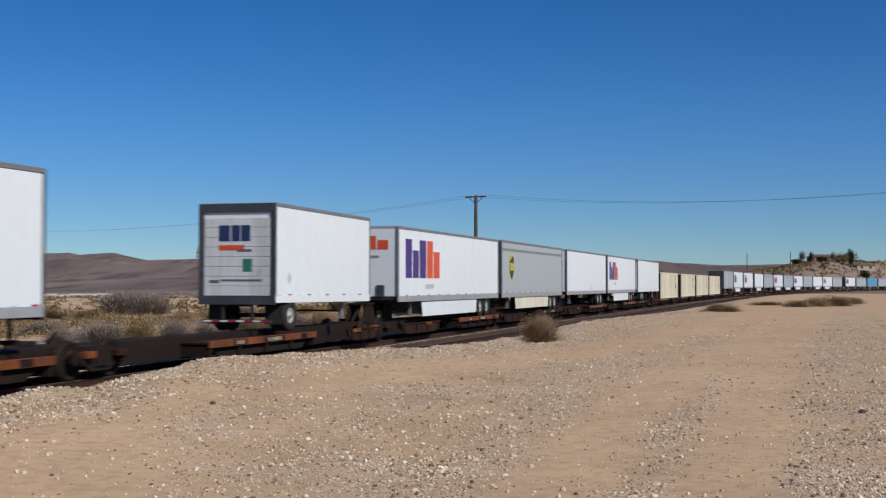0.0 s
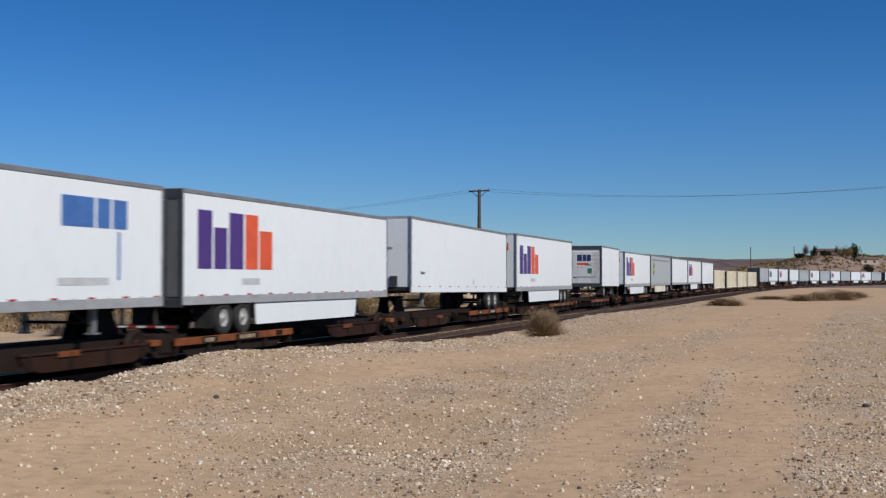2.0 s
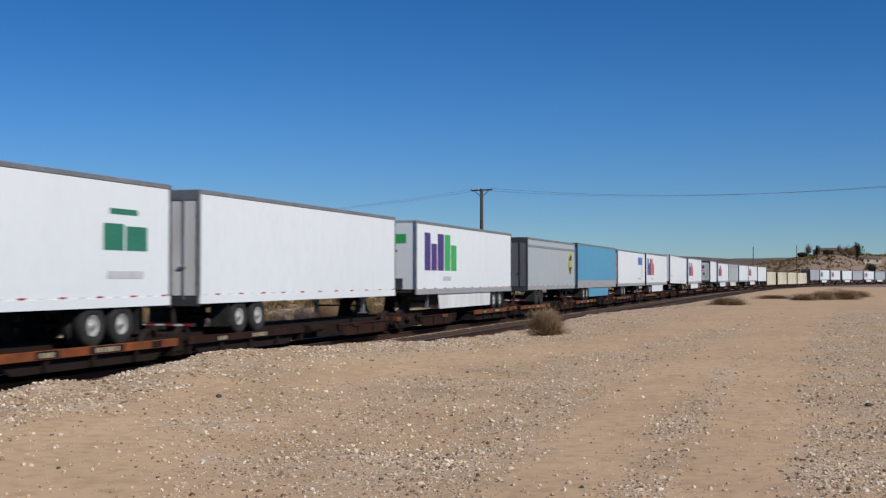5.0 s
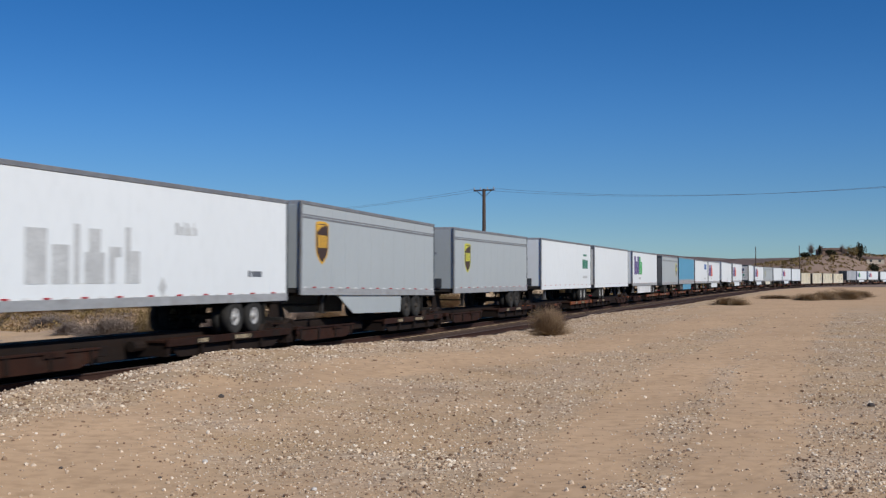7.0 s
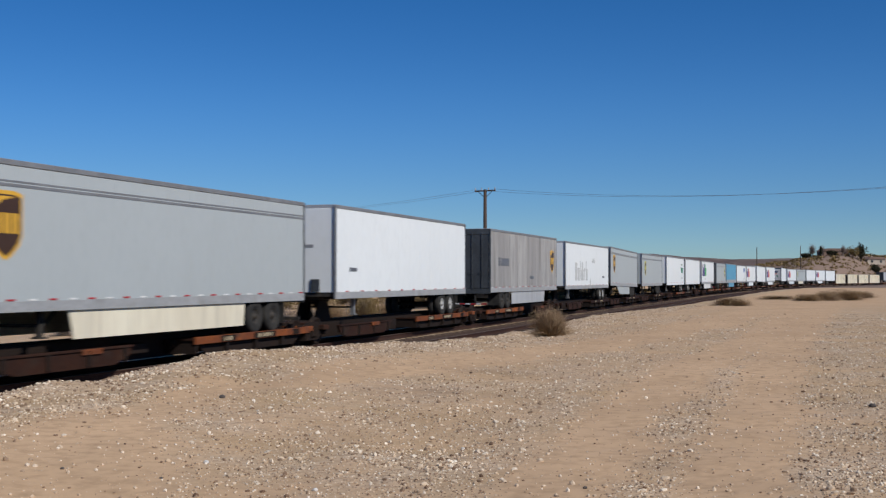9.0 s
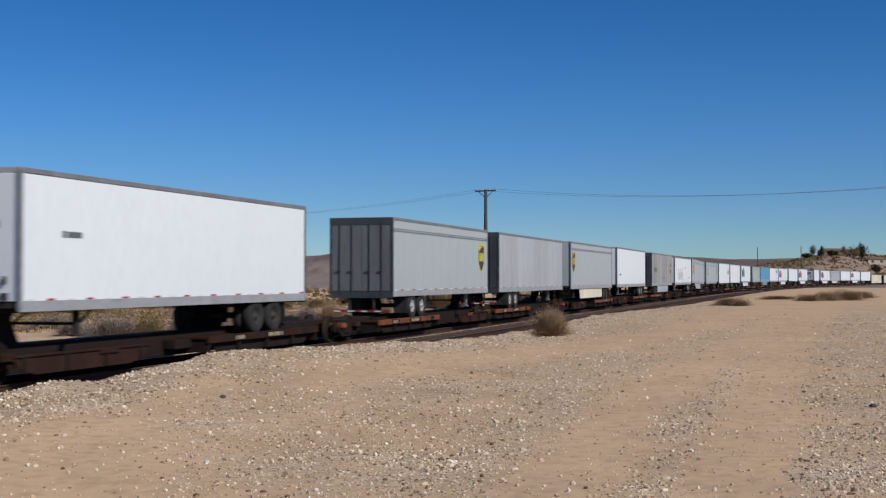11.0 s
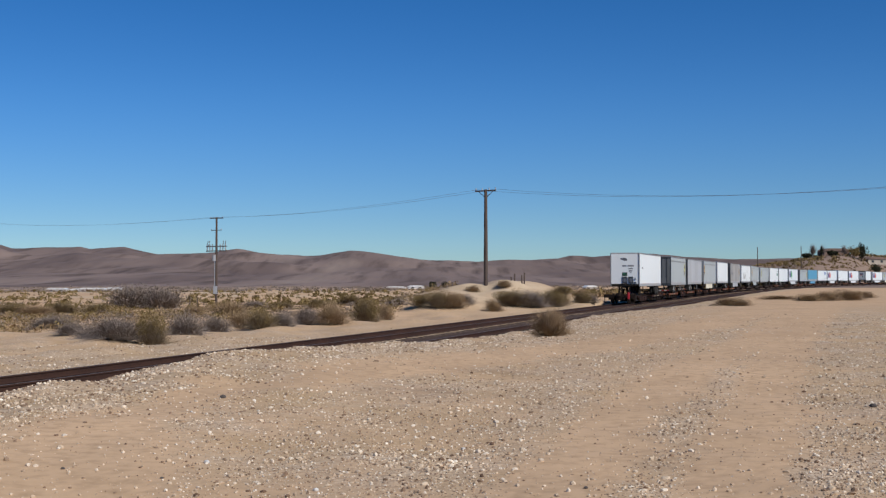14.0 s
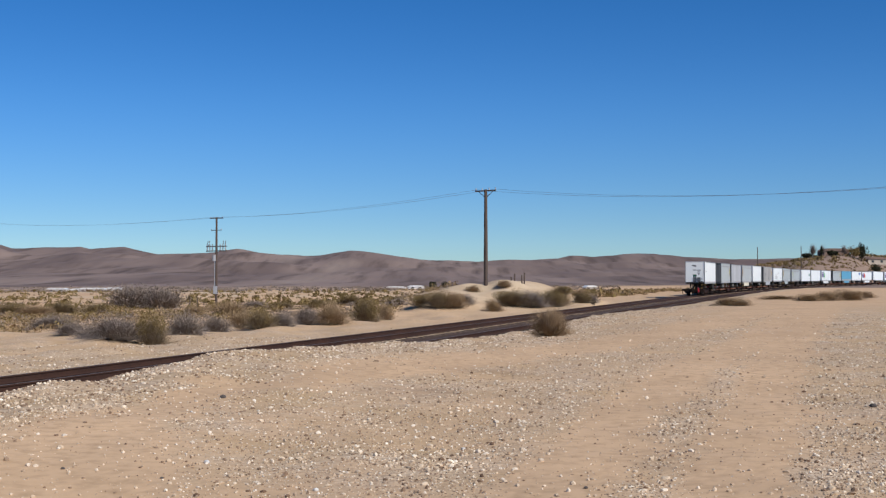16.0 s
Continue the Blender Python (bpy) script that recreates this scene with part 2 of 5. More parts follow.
def land(x, y):
    """Height of the ground."""
    x, y = np.asarray(x, float), np.asarray(y, float)
    r = np.hypot(x, y)
    s, u = beside_line(x, y)
    tan = x / np.maximum(y, 1e-3)
    front = (y > 0.3 * np.abs(x))
    # camera's side
    near = 0.60 - 0.35 * smooth(r, 30, 120) - 0.2 * smooth(r, 120, 400)
    near = near + 0.018 * ripple(x, y, 1.3) + 0.03 * ripple(x, y, 5, 9, 9)
    crest = np.interp(s, [c[0] for c in CREST], [c[1] for c in CREST]) + 0.035 * ripple(x, y, 1.1, 9, 18) + 0.03 * ripple(x, y, 3.5, 9, 30)
    bed = -0.24 + 0.0 * x
    z = near
    z = np.where(u < 13, crest + (near - crest) * smooth(u, 7.2, 13), z)
    z = np.where(u < 7.2, bed + (crest - bed) * smooth(u, SIDING + 1.5, 7.0), z)
    # far side: down to the flats
    drop = -0.50 - 1.75 * smooth(-u, 8, 80) - 2.6 * smooth(-u, 120, 500) - 4.0 * smooth(-u, 500, 1500)
    drop = drop + 0.12 * ripple(x, y, 9, 9, 40) * smooth(-u, 5, 20) + 0.10 * ripple(x, y, 2.6, 9, 14) * smooth(-u, 4.5, 8) * (1 - smooth(-u, 20, 60)) + 0.5 * ripple(x, y, 70, 9, 20) * smooth(-u, 60, 300)
    z = z + 0.07 * smooth(u, 0.80, 0.92) * (1 - smooth(u, 1.05, 1.4))
    z = np.where(u < -1.9, bed + (drop - bed) * smooth(-u, 1.9, 4.5), z)
    # sand mound by the pole
    z = z + 2.1 * np.exp(-((x - 4.0) / 6.2) ** 2 - ((y - 112) / 8) ** 2) * (u < -2) * (1 + 0.16 * ripple(x, y, 3.2, 9, 5))
    z = z + 1.5 * np.exp(-((x - 9.5) / 4.5) ** 2 - ((y - 118) / 7) ** 2) * (u < -2) + 1.0 * np.exp(-((x + 1) / 4.5) ** 2 - ((y - 104) / 6) ** 2) * (u < -2)
    # hill beyond the bend
    hill = np.interp(tan, [p[0] for p in HILL], [p[1] for p in HILL]) * 540 + 3.5 * smooth(tan, 0.2, 0.25)
    hill = hill * smooth(-u, 5, 26) * smooth(r, 380, 540) * (1 - smooth(r, 700, 1100)) * (y > 0)
    z = z + hill * (1 + 0.05 * ripple(x, y, 30, 9, 12))
    # far plain and mountains
    rise = np.interp(np.clip(tan, -0.9, 0.9), [p[0] for p in RIDGE], [p[1] for p in RIDGE])
    rise = np.where(front, rise, 0.022)
    far = smooth(r, 1300, 4300)
    mount = (far * 0.0095 + far ** 4 * (rise - 0.0095)) * 4300 * (1 + 0.014 * ripple(x, y, 620, 9, 33) * (1 - smooth(r, 3900, 4300))) + 12 * far
    mount = mount + far * (1 - far ** 6) * (16 * ripple(x, y, 420, 9, 15) + 9 * ripple(x, y, 190, 9, 25)) + far ** 3 * (5 * ripple(x, y, 330, 9, 3) + 2.5 * ripple(x, y, 130, 9, 21))
    z = z + mount
    return z


def ground_z(x, y):
    return float(land(np.array([x]), np.array([y]))[0])


# ---- ground ----
LANE_Y = [0, 5, 9.9, 13.5, 16, 23, 34, 77, 200]
LANE_1 = [-1.2, -0.2, 0.9, 1.85, 2.5, 4.55, 8.6, 22.0, 62]
LANE_2 = [-0.2, 1.0, 2.3, 3.35, 4.1, 6.05, 9.4, 23.3, 64]
LANE_3 = [-3.5, -3.2, -3.0, -3.75, -3.75, 0.1, 5.2, 20.6, 60]


def gravel_amount(x, y, s, u):
    """1 where loose stone lies, 0 on bare sand."""
    n = 0.5 * ripple(x, y, 2.2, 9, 3) + 0.35 * ripple(x, y, 0.8, 9, 23)
    bare = np.zeros(np.shape(x))
    for lane, half in ((LANE_1, 0.42), (LANE_2, 0.40), (LANE_3, 0.85)):          # smooth wheel tracks
        c = np.interp(y, LANE_Y, lane)
        bare = np.maximum(bare, np.exp(-((x - c + 0.12 * n) / (half + 0.009 * y)) ** 4))
    right = smooth(x - np.interp(y, LANE_Y, LANE_2) + 0.2 * n, 0.6, 1.5)
    strip = (0.66 + 0.26 * n + 0.22 * right) * (1 - 0.93 * bare)
    strip = strip * (1 - 0.75 * smooth(y, 45, 110))
    ballast = smooth(u, 0, 0.1) * (1 - smooth(u + 0.5 * n, 8.6, 9.8)) * (0.55 + 0.45 * smooth(u, 6, 7))
    shoulder = smooth(-u, 1.5, 1.7) * (1 - smooth(-u + 0.3 * n, 3.0, 4.2)) * 0.8
    tracks = (np.abs(u) < 1.7) * 1.0
    left = 0.9 * smooth(-u, 2, 4) * (1 - smooth(-u + 1.5 * n, 9, 14)) * (1 - 0.5 * smooth(s, 5, 60))
    patch = 0.15 * smooth(n, 0.2, 1.0) * (u > 8) * (1 - smooth(y, 60, 110))
    return np.clip(np.maximum.reduce([strip, ballast, shoulder, tracks, patch, left]), 0, 1)


def ground_material():
    m = bpy.data.materials.new("desert_ground")
    nt, nd, lk, b = nodes_of(m)
    at = nd.new("ShaderNodeAttribute")
    at.attribute_name = "cover"
    sep = nd.new("ShaderNodeSeparateColor")
    lk.new(at.outputs["Color"], sep.inputs[0])
    sand = mix_rgb(nt, noise_fac(nt, 0.35, 6, coord="Object"), (0.585, 0.397, 0.242), (0.515, 0.347, 0.208))
    sand = mix_rgb(nt, noise_fac(nt, 6.0, 5, 0.45, 0.75), sand, (0.42, 0.28, 0.165))
    # gravel: stones in several greys
    tc = nd.new("ShaderNodeTexCoord")
    vo = nd.new("ShaderNodeTexVoronoi")
    vo.inputs["Scale"].default_value = 16.0
    lk.new(tc.outputs["Object"], vo.inputs["Vector"])
    sp = nd.new("ShaderNodeSeparateColor")
    lk.new(vo.outputs["Color"], sp.inputs[0])
    stone = mix_rgb(nt, sp.outputs[0], (0.33, 0.24, 0.165), (0.62, 0.475, 0.335))
    stone = mix_rgb(nt, noise_fac(nt, 0.8, 4), stone, (0.44, 0.305, 0.175))
    edge = noise_fac(nt, 3.0, 5, 0.3, 0.7)
    mth = nd.new("ShaderNodeMath")
    mth.operation = "MULTIPLY_ADD"
    lk.new(sep.outputs[0], mth.inputs[0])
    mth.inputs[1].default_value = 1.5
    e2 = nd.new("ShaderNodeMath")
    e2.operation = "MULTIPLY_ADD"
    lk.new(edge, e2.inputs[0])
    e2.inputs[1].default_value, e2.inputs[2].default_value = 0.6, -0.65
    lk.new(e2.outputs[0], mth.inputs[2])
    mth.use_clamp = True
    c = mix_rgb(nt, mth.outputs[0], sand, stone)
    # pale playa, dry scrub cover and far slopes
    slope = mix_rgb(nt, noise_fac(nt, 0.006, 12, 0.36, 0.64, (1, 0.06, 1)), (0.13, 0.096, 0.088), (0.235, 0.175, 0.15))
    slope = mix_rgb(nt, noise_fac(nt, 0.03, 6, 0.50, 0.70, (1, 0.06, 1)), slope, (0.085, 0.062, 0.055))
    slope = mix_rgb(nt, noise_fac(nt, 0.0036, 8, 0.60, 0.70, (1, 0.05, 1)), slope, (0.29, 0.225, 0.185))
    c = mix_rgb(nt, sep.outputs[1], c, slope)
    c = mix_rgb(nt, sep.outputs[2], c, mix_rgb(nt, noise_fac(nt, 0.9, 7), (0.58, 0.47, 0.33), (0.48, 0.37, 0.25)))
    c = mix_rgb(nt, at.outputs["Alpha"], c, mix_rgb(nt, sp.outputs[1], (0.045, 0.029, 0.022), (0.095, 0.062, 0.046)))
    lk.new(c, b.inputs["Base Color"])
    b.inputs["Roughness"].default_value = 0.95
    b.inputs["Specular IOR Level"].default_value = 0.15
    bp = nd.new("ShaderNodeBump")
    bp.inputs["Strength"].default_value, bp.inputs["Distance"].default_value = 0.5, 0.02
    hgt = nd.new("ShaderNodeMath")
    hgt.operation = "MULTIPLY_ADD"
    lk.new(vo.outputs["Distance"], hgt.inputs[0])
    neg = nd.new("ShaderNodeMath")
    neg.operation = "MULTIPLY"
    neg.inputs[1].default_value = -0.9
    lk.new(mth.outputs[0], neg.inputs[0])
    lk.new(neg.outputs[0], hgt.inputs[1])
    lk.new(noise_fac(nt, 9.0, 6, 0.0, 1.0), hgt.inputs[2])
    lk.new(hgt.outputs[0], bp.inputs["Height"])
    lk.new(bp.outputs[0], b.inputs["Normal"])
    return m


def build_ground():
    fine = np.arange(-25.0, 25.01, 0.13)
    rest = np.concatenate([np.arange(27.0, 333.0, 4.0)])
    ang = np.radians(np.concatenate([fine, rest]))
    rad = [0.0, 1.0]
    while rad[-1] < 4600:
        rad.append(rad[-1] * (1.05 if rad[-1] < 6 else 1.0135 if rad[-1] < 260 else 1.03 if rad[-1] < 1300 else 1.016))
    rad = np.array(rad[1:])
    na, nr = len(ang), len(rad)
    R, A = np.meshgrid(rad, ang, indexing="ij")
    x, y = (R * np.sin(A)).ravel(), (R * np.cos(A)).ravel()
    z = land(x, y)
    s, u = beside_line(x, y)
    r = np.hypot(x, y)
    co = np.column_stack([x, y, z])
    co = np.vstack([co, [[0, 0, ground_z(0.01, 0.01)]]])
    i, j = np.meshgrid(np.arange(nr - 1), np.arange(na), indexing="ij")
    jn = (j + 1) % na
    quads = np.stack([i * na + j, i * na + jn, (i + 1) * na + jn, (i + 1) * na + j], -1).reshape(-1, 4)[:, ::-1]
    tris = np.stack([np.full(na, nr * na), (np.arange(na) + 1) % na, np.arange(na)], -1)[:, ::-1]
    me = bpy.data.meshes.new("ground")
    me.from_pydata(co.tolist(), [], quads.tolist() + tris.tolist())
    me.polygons.foreach_set("use_smooth", [True] * len(me.polygons))
    g = gravel_amount(x, y, s, u)
    scrub = smooth(-u, 150, 420) * (0.55 + 0.45 * smooth(r, 500, 1100)) * (0.75 + 0.25 * np.clip(ripple(x, y, 60, 9, 2), -1, 1))
    scrub = np.maximum(scrub, 0.97 * smooth(r, 800, 1300) * (u < -4))
    hillside = smooth(x / np.maximum(y, 1), 0.2, 0.28) * (y > 0) * (r > 300) * (r < 1200)
    scrub = np.maximum(scrub * (1 - 0.5 * hillside), 0.8 * hillside)
    playa = (smooth(r, 250, 300) * (1 - smooth(r, 380, 470)) * smooth(ripple(x / 3.0, y, 60, 9, 44), -0.2, 0.5)) * smooth(-u, 60, 160)
    playa = np.maximum(playa, 0.8 * np.exp(-((x - 4.0) / 8) ** 2 - ((y - 110) / 10) ** 2) * (u < -3))
    playa = np.clip(playa, 0, 1) * (1 - hillside)
    col = np.zeros((len(co), 4), np.float32)
    oil = np.maximum((1 - smooth(u, 0.72, 0.86)) * (1 - smooth(-u, 1.2, 1.5)), smooth(u, 1.08, 1.2) * (1 - smooth(u, 5.9, 6.5)))
    for bx, by, rx, ry, k in ((0.95, 21.4, 0.9, 0.7, 0.22), (-0.1, 17.6, 1.0, 0.6, 0.18), (1.9, 11.0, 0.35, 0.3, 0.16), (2.9, 13.2, 0.3, 0.3, 0.12)):
        oil = np.maximum(oil, k * np.exp(-((x - bx) / rx) ** 2 - ((y - by) / ry) ** 2) * (1 + 0.5 * ripple(x, y, 0.5, 9, 8)).clip(0, 2))
    col[:-1, 3] = oil
    col[:-1, 0], col[:-1, 1], col[:-1, 2] = g, np.clip(scrub, 0, 1), playa
    at = me.color_attributes.new("cover", "FLOAT_COLOR", "POINT")
    at.data.foreach_set("color", col.ravel())
    me.materials.append(ground_material())
    me.update()
    return tagged(new("ground", me), "sandy desert ground with gravel strips and a rutted dirt road", "ground", kind="structure")


build_ground()


# ---- track: rails and ties ----
RAIL = [(-0.075, -0.18), (0.075, -0.18), (0.075, -0.165), (0.012, -0.14), (0.012, -0.05), (0.037, -0.035), (0.037, -0.004), (0.03, 0.0),
        (-0.03, 0.0), (-0.037, -0.004), (-0.037, -0.035), (-0.012, -0.05), (-0.012, -0.14), (-0.075, -0.165)]


def sweep(name, outline, right, s0, s1, step, materials, top_material=None):
    me = bpy.data.meshes.new(name)
    ss = np.arange(s0, s1 + 0.1, step)
    co, faces, mi = [], [], []
    n = len(outline)
    for k, s in enumerate(ss):
        x, y, a = line_at(s)
        for o, h in outline:
            co.append((x + (right + o) * math.cos(a), y - (right + o) * math.sin(a), h))
        if k:
            for i in range(n):
                j = (i + 1) % n
                faces.append(((k - 1) * n + i, (k - 1) * n + j, k * n + j, k * n + i))
                mi.append(1 if top_material and i in (6, 7, 8) else 0)
    me.from_pydata(co, [], faces)
    for m in materials:
        me.materials.append(m)
    me.polygons.foreach_set("material_index", mi)
    me.update()
    bm = bmesh.new()
    bm.from_mesh(me)
    bmesh.ops.recalc_face_normals(bm, faces=bm.faces[:])
    bm.to_mesh(me)
    bm.free()
    return me


def tie_mesh():
    return finish(box(B(), -0.115, 0.115, -1.3, 1.3, -0.36, -0.185, 0.012), "tie", MAT["tie"])


def build_track(off, label, s0, s1):
    tr = tagged(new("railway_track"), label, "railway track", kind="structure")
    for side in (-0.755, 0.755):
        part("rail", sweep("rail", RAIL, off + side, s0, s1, 3.0, [MAT["rail_rust"], MAT["rail_top"]], True), None, tr, "rusty steel rail with a worn head")
    me = tie_mesh()
    for k in range(280):
        s = -14 + k * 0.52
        x, y, a = line_at(s, off)
        t = new("tie", me)
        t.parent = tr
        t.matrix_basis = pose(x, y, random.uniform(-0.012, 0.006), 0, 0, 90 - math.degrees(a) + random.uniform(-1.5, 1.5))
    return tr


build_track(0.0, "main railway track of rusty rails on dark timber ties", -400, 1090)
build_track(SIDING, "nearer railway track half hidden behind the gravel bank", -400, 1090)


# ---- the train ----
moving = []          # (thing, distance along the line at the start)
Z0, Z1 = 1.53, 4.62  # underside and top of a trailer's box over the rail
_cache = {}


def cached(key, make):
    if key not in _cache:
        _cache[key] = make()
    return _cache[key]


def wheel_mesh():
    """A tyre with a dished rim, its axle along y, outer face towards -y."""
    bm = B()
    prof = [(0.20, -0.02), (0.235, -0.10), (0.30, -0.125), (0.42, -0.135), (0.49, -0.11), (0.505, -0.04), (0.505, 0.04), (0.49, 0.11), (0.42, 0.135), (0.25, 0.12)]
    n = 22
    rings = [[bm.verts.new((r * math.cos(6.2832 * i / n), y, r * math.sin(6.2832 * i / n))) for i in range(n)] for r, y in prof]
    for p, q in zip(rings, rings[1:]):
        for i in range(n):
            bm.faces.new((p[i], p[(i + 1) % n], q[(i + 1) % n], q[i]))
    bmesh.ops.recalc_face_normals(bm, faces=bm.faces[:])
    return finish(bm, "tyre", MAT["rubber"], True)


def rim_mesh():
    bm = B()
    prof = [(0.0, -0.13), (0.075, -0.13), (0.085, -0.07), (0.15, -0.045), (0.205, -0.05), (0.235, -0.105), (0.25, -0.108), (0.25, 0.05)]
    n = 22
    rings = [[bm.verts.new((max(r, 0.001) * math.cos(6.2832 * i / n), y, max(r, 0.001) * math.sin(6.2832 * i / n))) for i in range(n)] for r, y in prof]
    for p, q in zip(rings, rings[1:]):
        for i in range(n):
            bm.faces.new((p[i], p[(i + 1) % n], q[(i + 1) % n], q[i]))
    bmesh.ops.recalc_face_normals(bm, faces=bm.faces[:])
    return finish(bm, "rim", MAT["rim"], True)


def add_wheel(parent, x, y, flip, bright=True):
    t = part("wheel", cached("tyre", wheel_mesh), None, parent, "black rubber tyre")
    t.matrix_basis = pose(x, y, 1.125, 0, random.uniform(0, 90), 180 if flip else 0)
    part("rim", cached("rim" if bright else "rim_dark", rim_mesh if bright else lambda: dark_rim()), None, t, "dished metal rim")


def dark_rim():
    me = rim_mesh()
    me.materials[0] = MAT["black"]
    return me


def side_shape(kind, side, x, z, size, xs):
    """Plain coloured marks on a trailer's side; x is the middle as seen, along the travel."""
    out = []

    def bar(m, x0, x1, z0, z1):
        bm = B()
        y0 = side * (HALF + 0.002)
        box(bm, x + x0 * size, x + x1 * size, min(y0, y0 + side * 0.006), max(y0, y0 + side * 0.006), z + z0 * size, z + z1 * size)
        out.append((bm, m))
    if kind in ("two_tone", "two_tone_green", "two_tone_faded"):
        a, b = {"two_tone": ("violet", "orange"), "two_tone_green": ("violet", "green"), "two_tone_faded": ("violet", "faded_red")}[kind]
        for x0, x1, z1 in ((-1.5, -0.98, .5), (-0.9, -0.4, .22), (-0.32, 0.25, .5)):
            bar(a, x0, x1, -.5, z1)
        for x0, x1, z1 in ((0.33, 0.87, .5), (0.94, 1.5, .22)):
            bar(b, x0, x1, -.5, z1)
        bar("print_gray", .2, .95, -.78, -.66)
    elif kind in ("shield", "shield_pale"):
        gold, dark = ("gold", "brown_badge") if kind == "shield" else ("yellow", "brown_badge")
        def outline(k, top=.62):
            pts = [(-.56 * k, top * k), (-.28 * k, (top + .06) * k), (.28 * k, (top + .06) * k), (.56 * k, top * k), (.56 * k, -.22 * k), (.46 * k, -.45 * k),
                   (.22 * k, -.65 * k), (0, -.76 * k), (-.22 * k, -.65 * k), (-.46 * k, -.45 * k), (-.56 * k, -.22 * k)]
            return [(x + p * size, z + q * size) for p, q in pts]
        for k, m, d in ((1.0, gold, 0.004), (0.88, dark, 0.008)):
            y0 = side * (HALF + d)
            out.append((prism(B(), outline(k), min(y0 - side * 0.006, y0), max(y0 - side * 0.006, y0)), m))
        bm = B()
        y0 = side * (HALF + 0.012)
        ya, yb = sorted((y0, y0 - side * 0.006))
        for x0, x1, z0, z1 in ((-.36, -.14, -.2, .22), (-.07, .15, -.2, .22), (.22, .4, -.2, .22)):
            box(bm, x + x0 * size, x + x1 * size, ya, yb, z + z0 * size, z + z1 * size)
        prism(bm, [(x - .48 * size, z + .3 * size), (x - .48 * size, z + .56 * size), (x + .3 * size, z + .56 * size), (x - .1 * size, z + .48 * size)], ya, yb)
        out.append((bm, gold))
    elif kind == "pale_word":
        for x0, x1, z0, z1 in ((-2.2, -1.55, -.5, .5), (-1.4, -.85, -.5, .22), (-.7, -.5, -.5, .62), (-.35, .35, -.5, .1), (-.2, .2, .1, .55), (.5, .72, -.5, .22), (.72, .95, .02, .22), (1.1, 1.3, -.5, .62), (1.32, 1.65, -.5, .15)):
            bar("print_gray", x0, x1, z0, z1)
    elif kind == "small_words":
        bar("print_dark", -1.5, -.9, -.3, .3), bar("print_dark", -.7, 1.5, -.28, .25)
    elif kind == "blue_words":
        bar("print_blue", -1.2, -.05, -.3, .3), bar("print_blue", .05, .55, -.3, .3), bar("print_blue", .65, 1.2, -.3, .3)
        bar("print_blue", .84, .93, -1.35, -.36), bar("print_gray", -1.3, .5, -1.45, -1.3)
    elif kind == "green_words":
        bar("print_green", -1.1, -.1, -.35, .35), bar("print_green", 0, 1.1, -.35, .3), bar("print_green", -.8, .6, .6, .75), bar("print_gray", -.9, .9, -1.1, -.9)
    elif kind == "gold_words":
        bar("gold", -.5, .5, .1, .7), bar("print_dark", -.35, .35, -.8, -.3)
    elif kind == "diamond":
        bm = B()
        y0 = side * (HALF + 0.006)
        prism(bm, [(x, z + .3 * size), (x + .22 * size, z), (x, z - .3 * size), (x - .22 * size, z)], min(y0, y0 - side * .006), max(y0, y0 - side * .006))
        out.append((bm, "print_gray"))
    return out


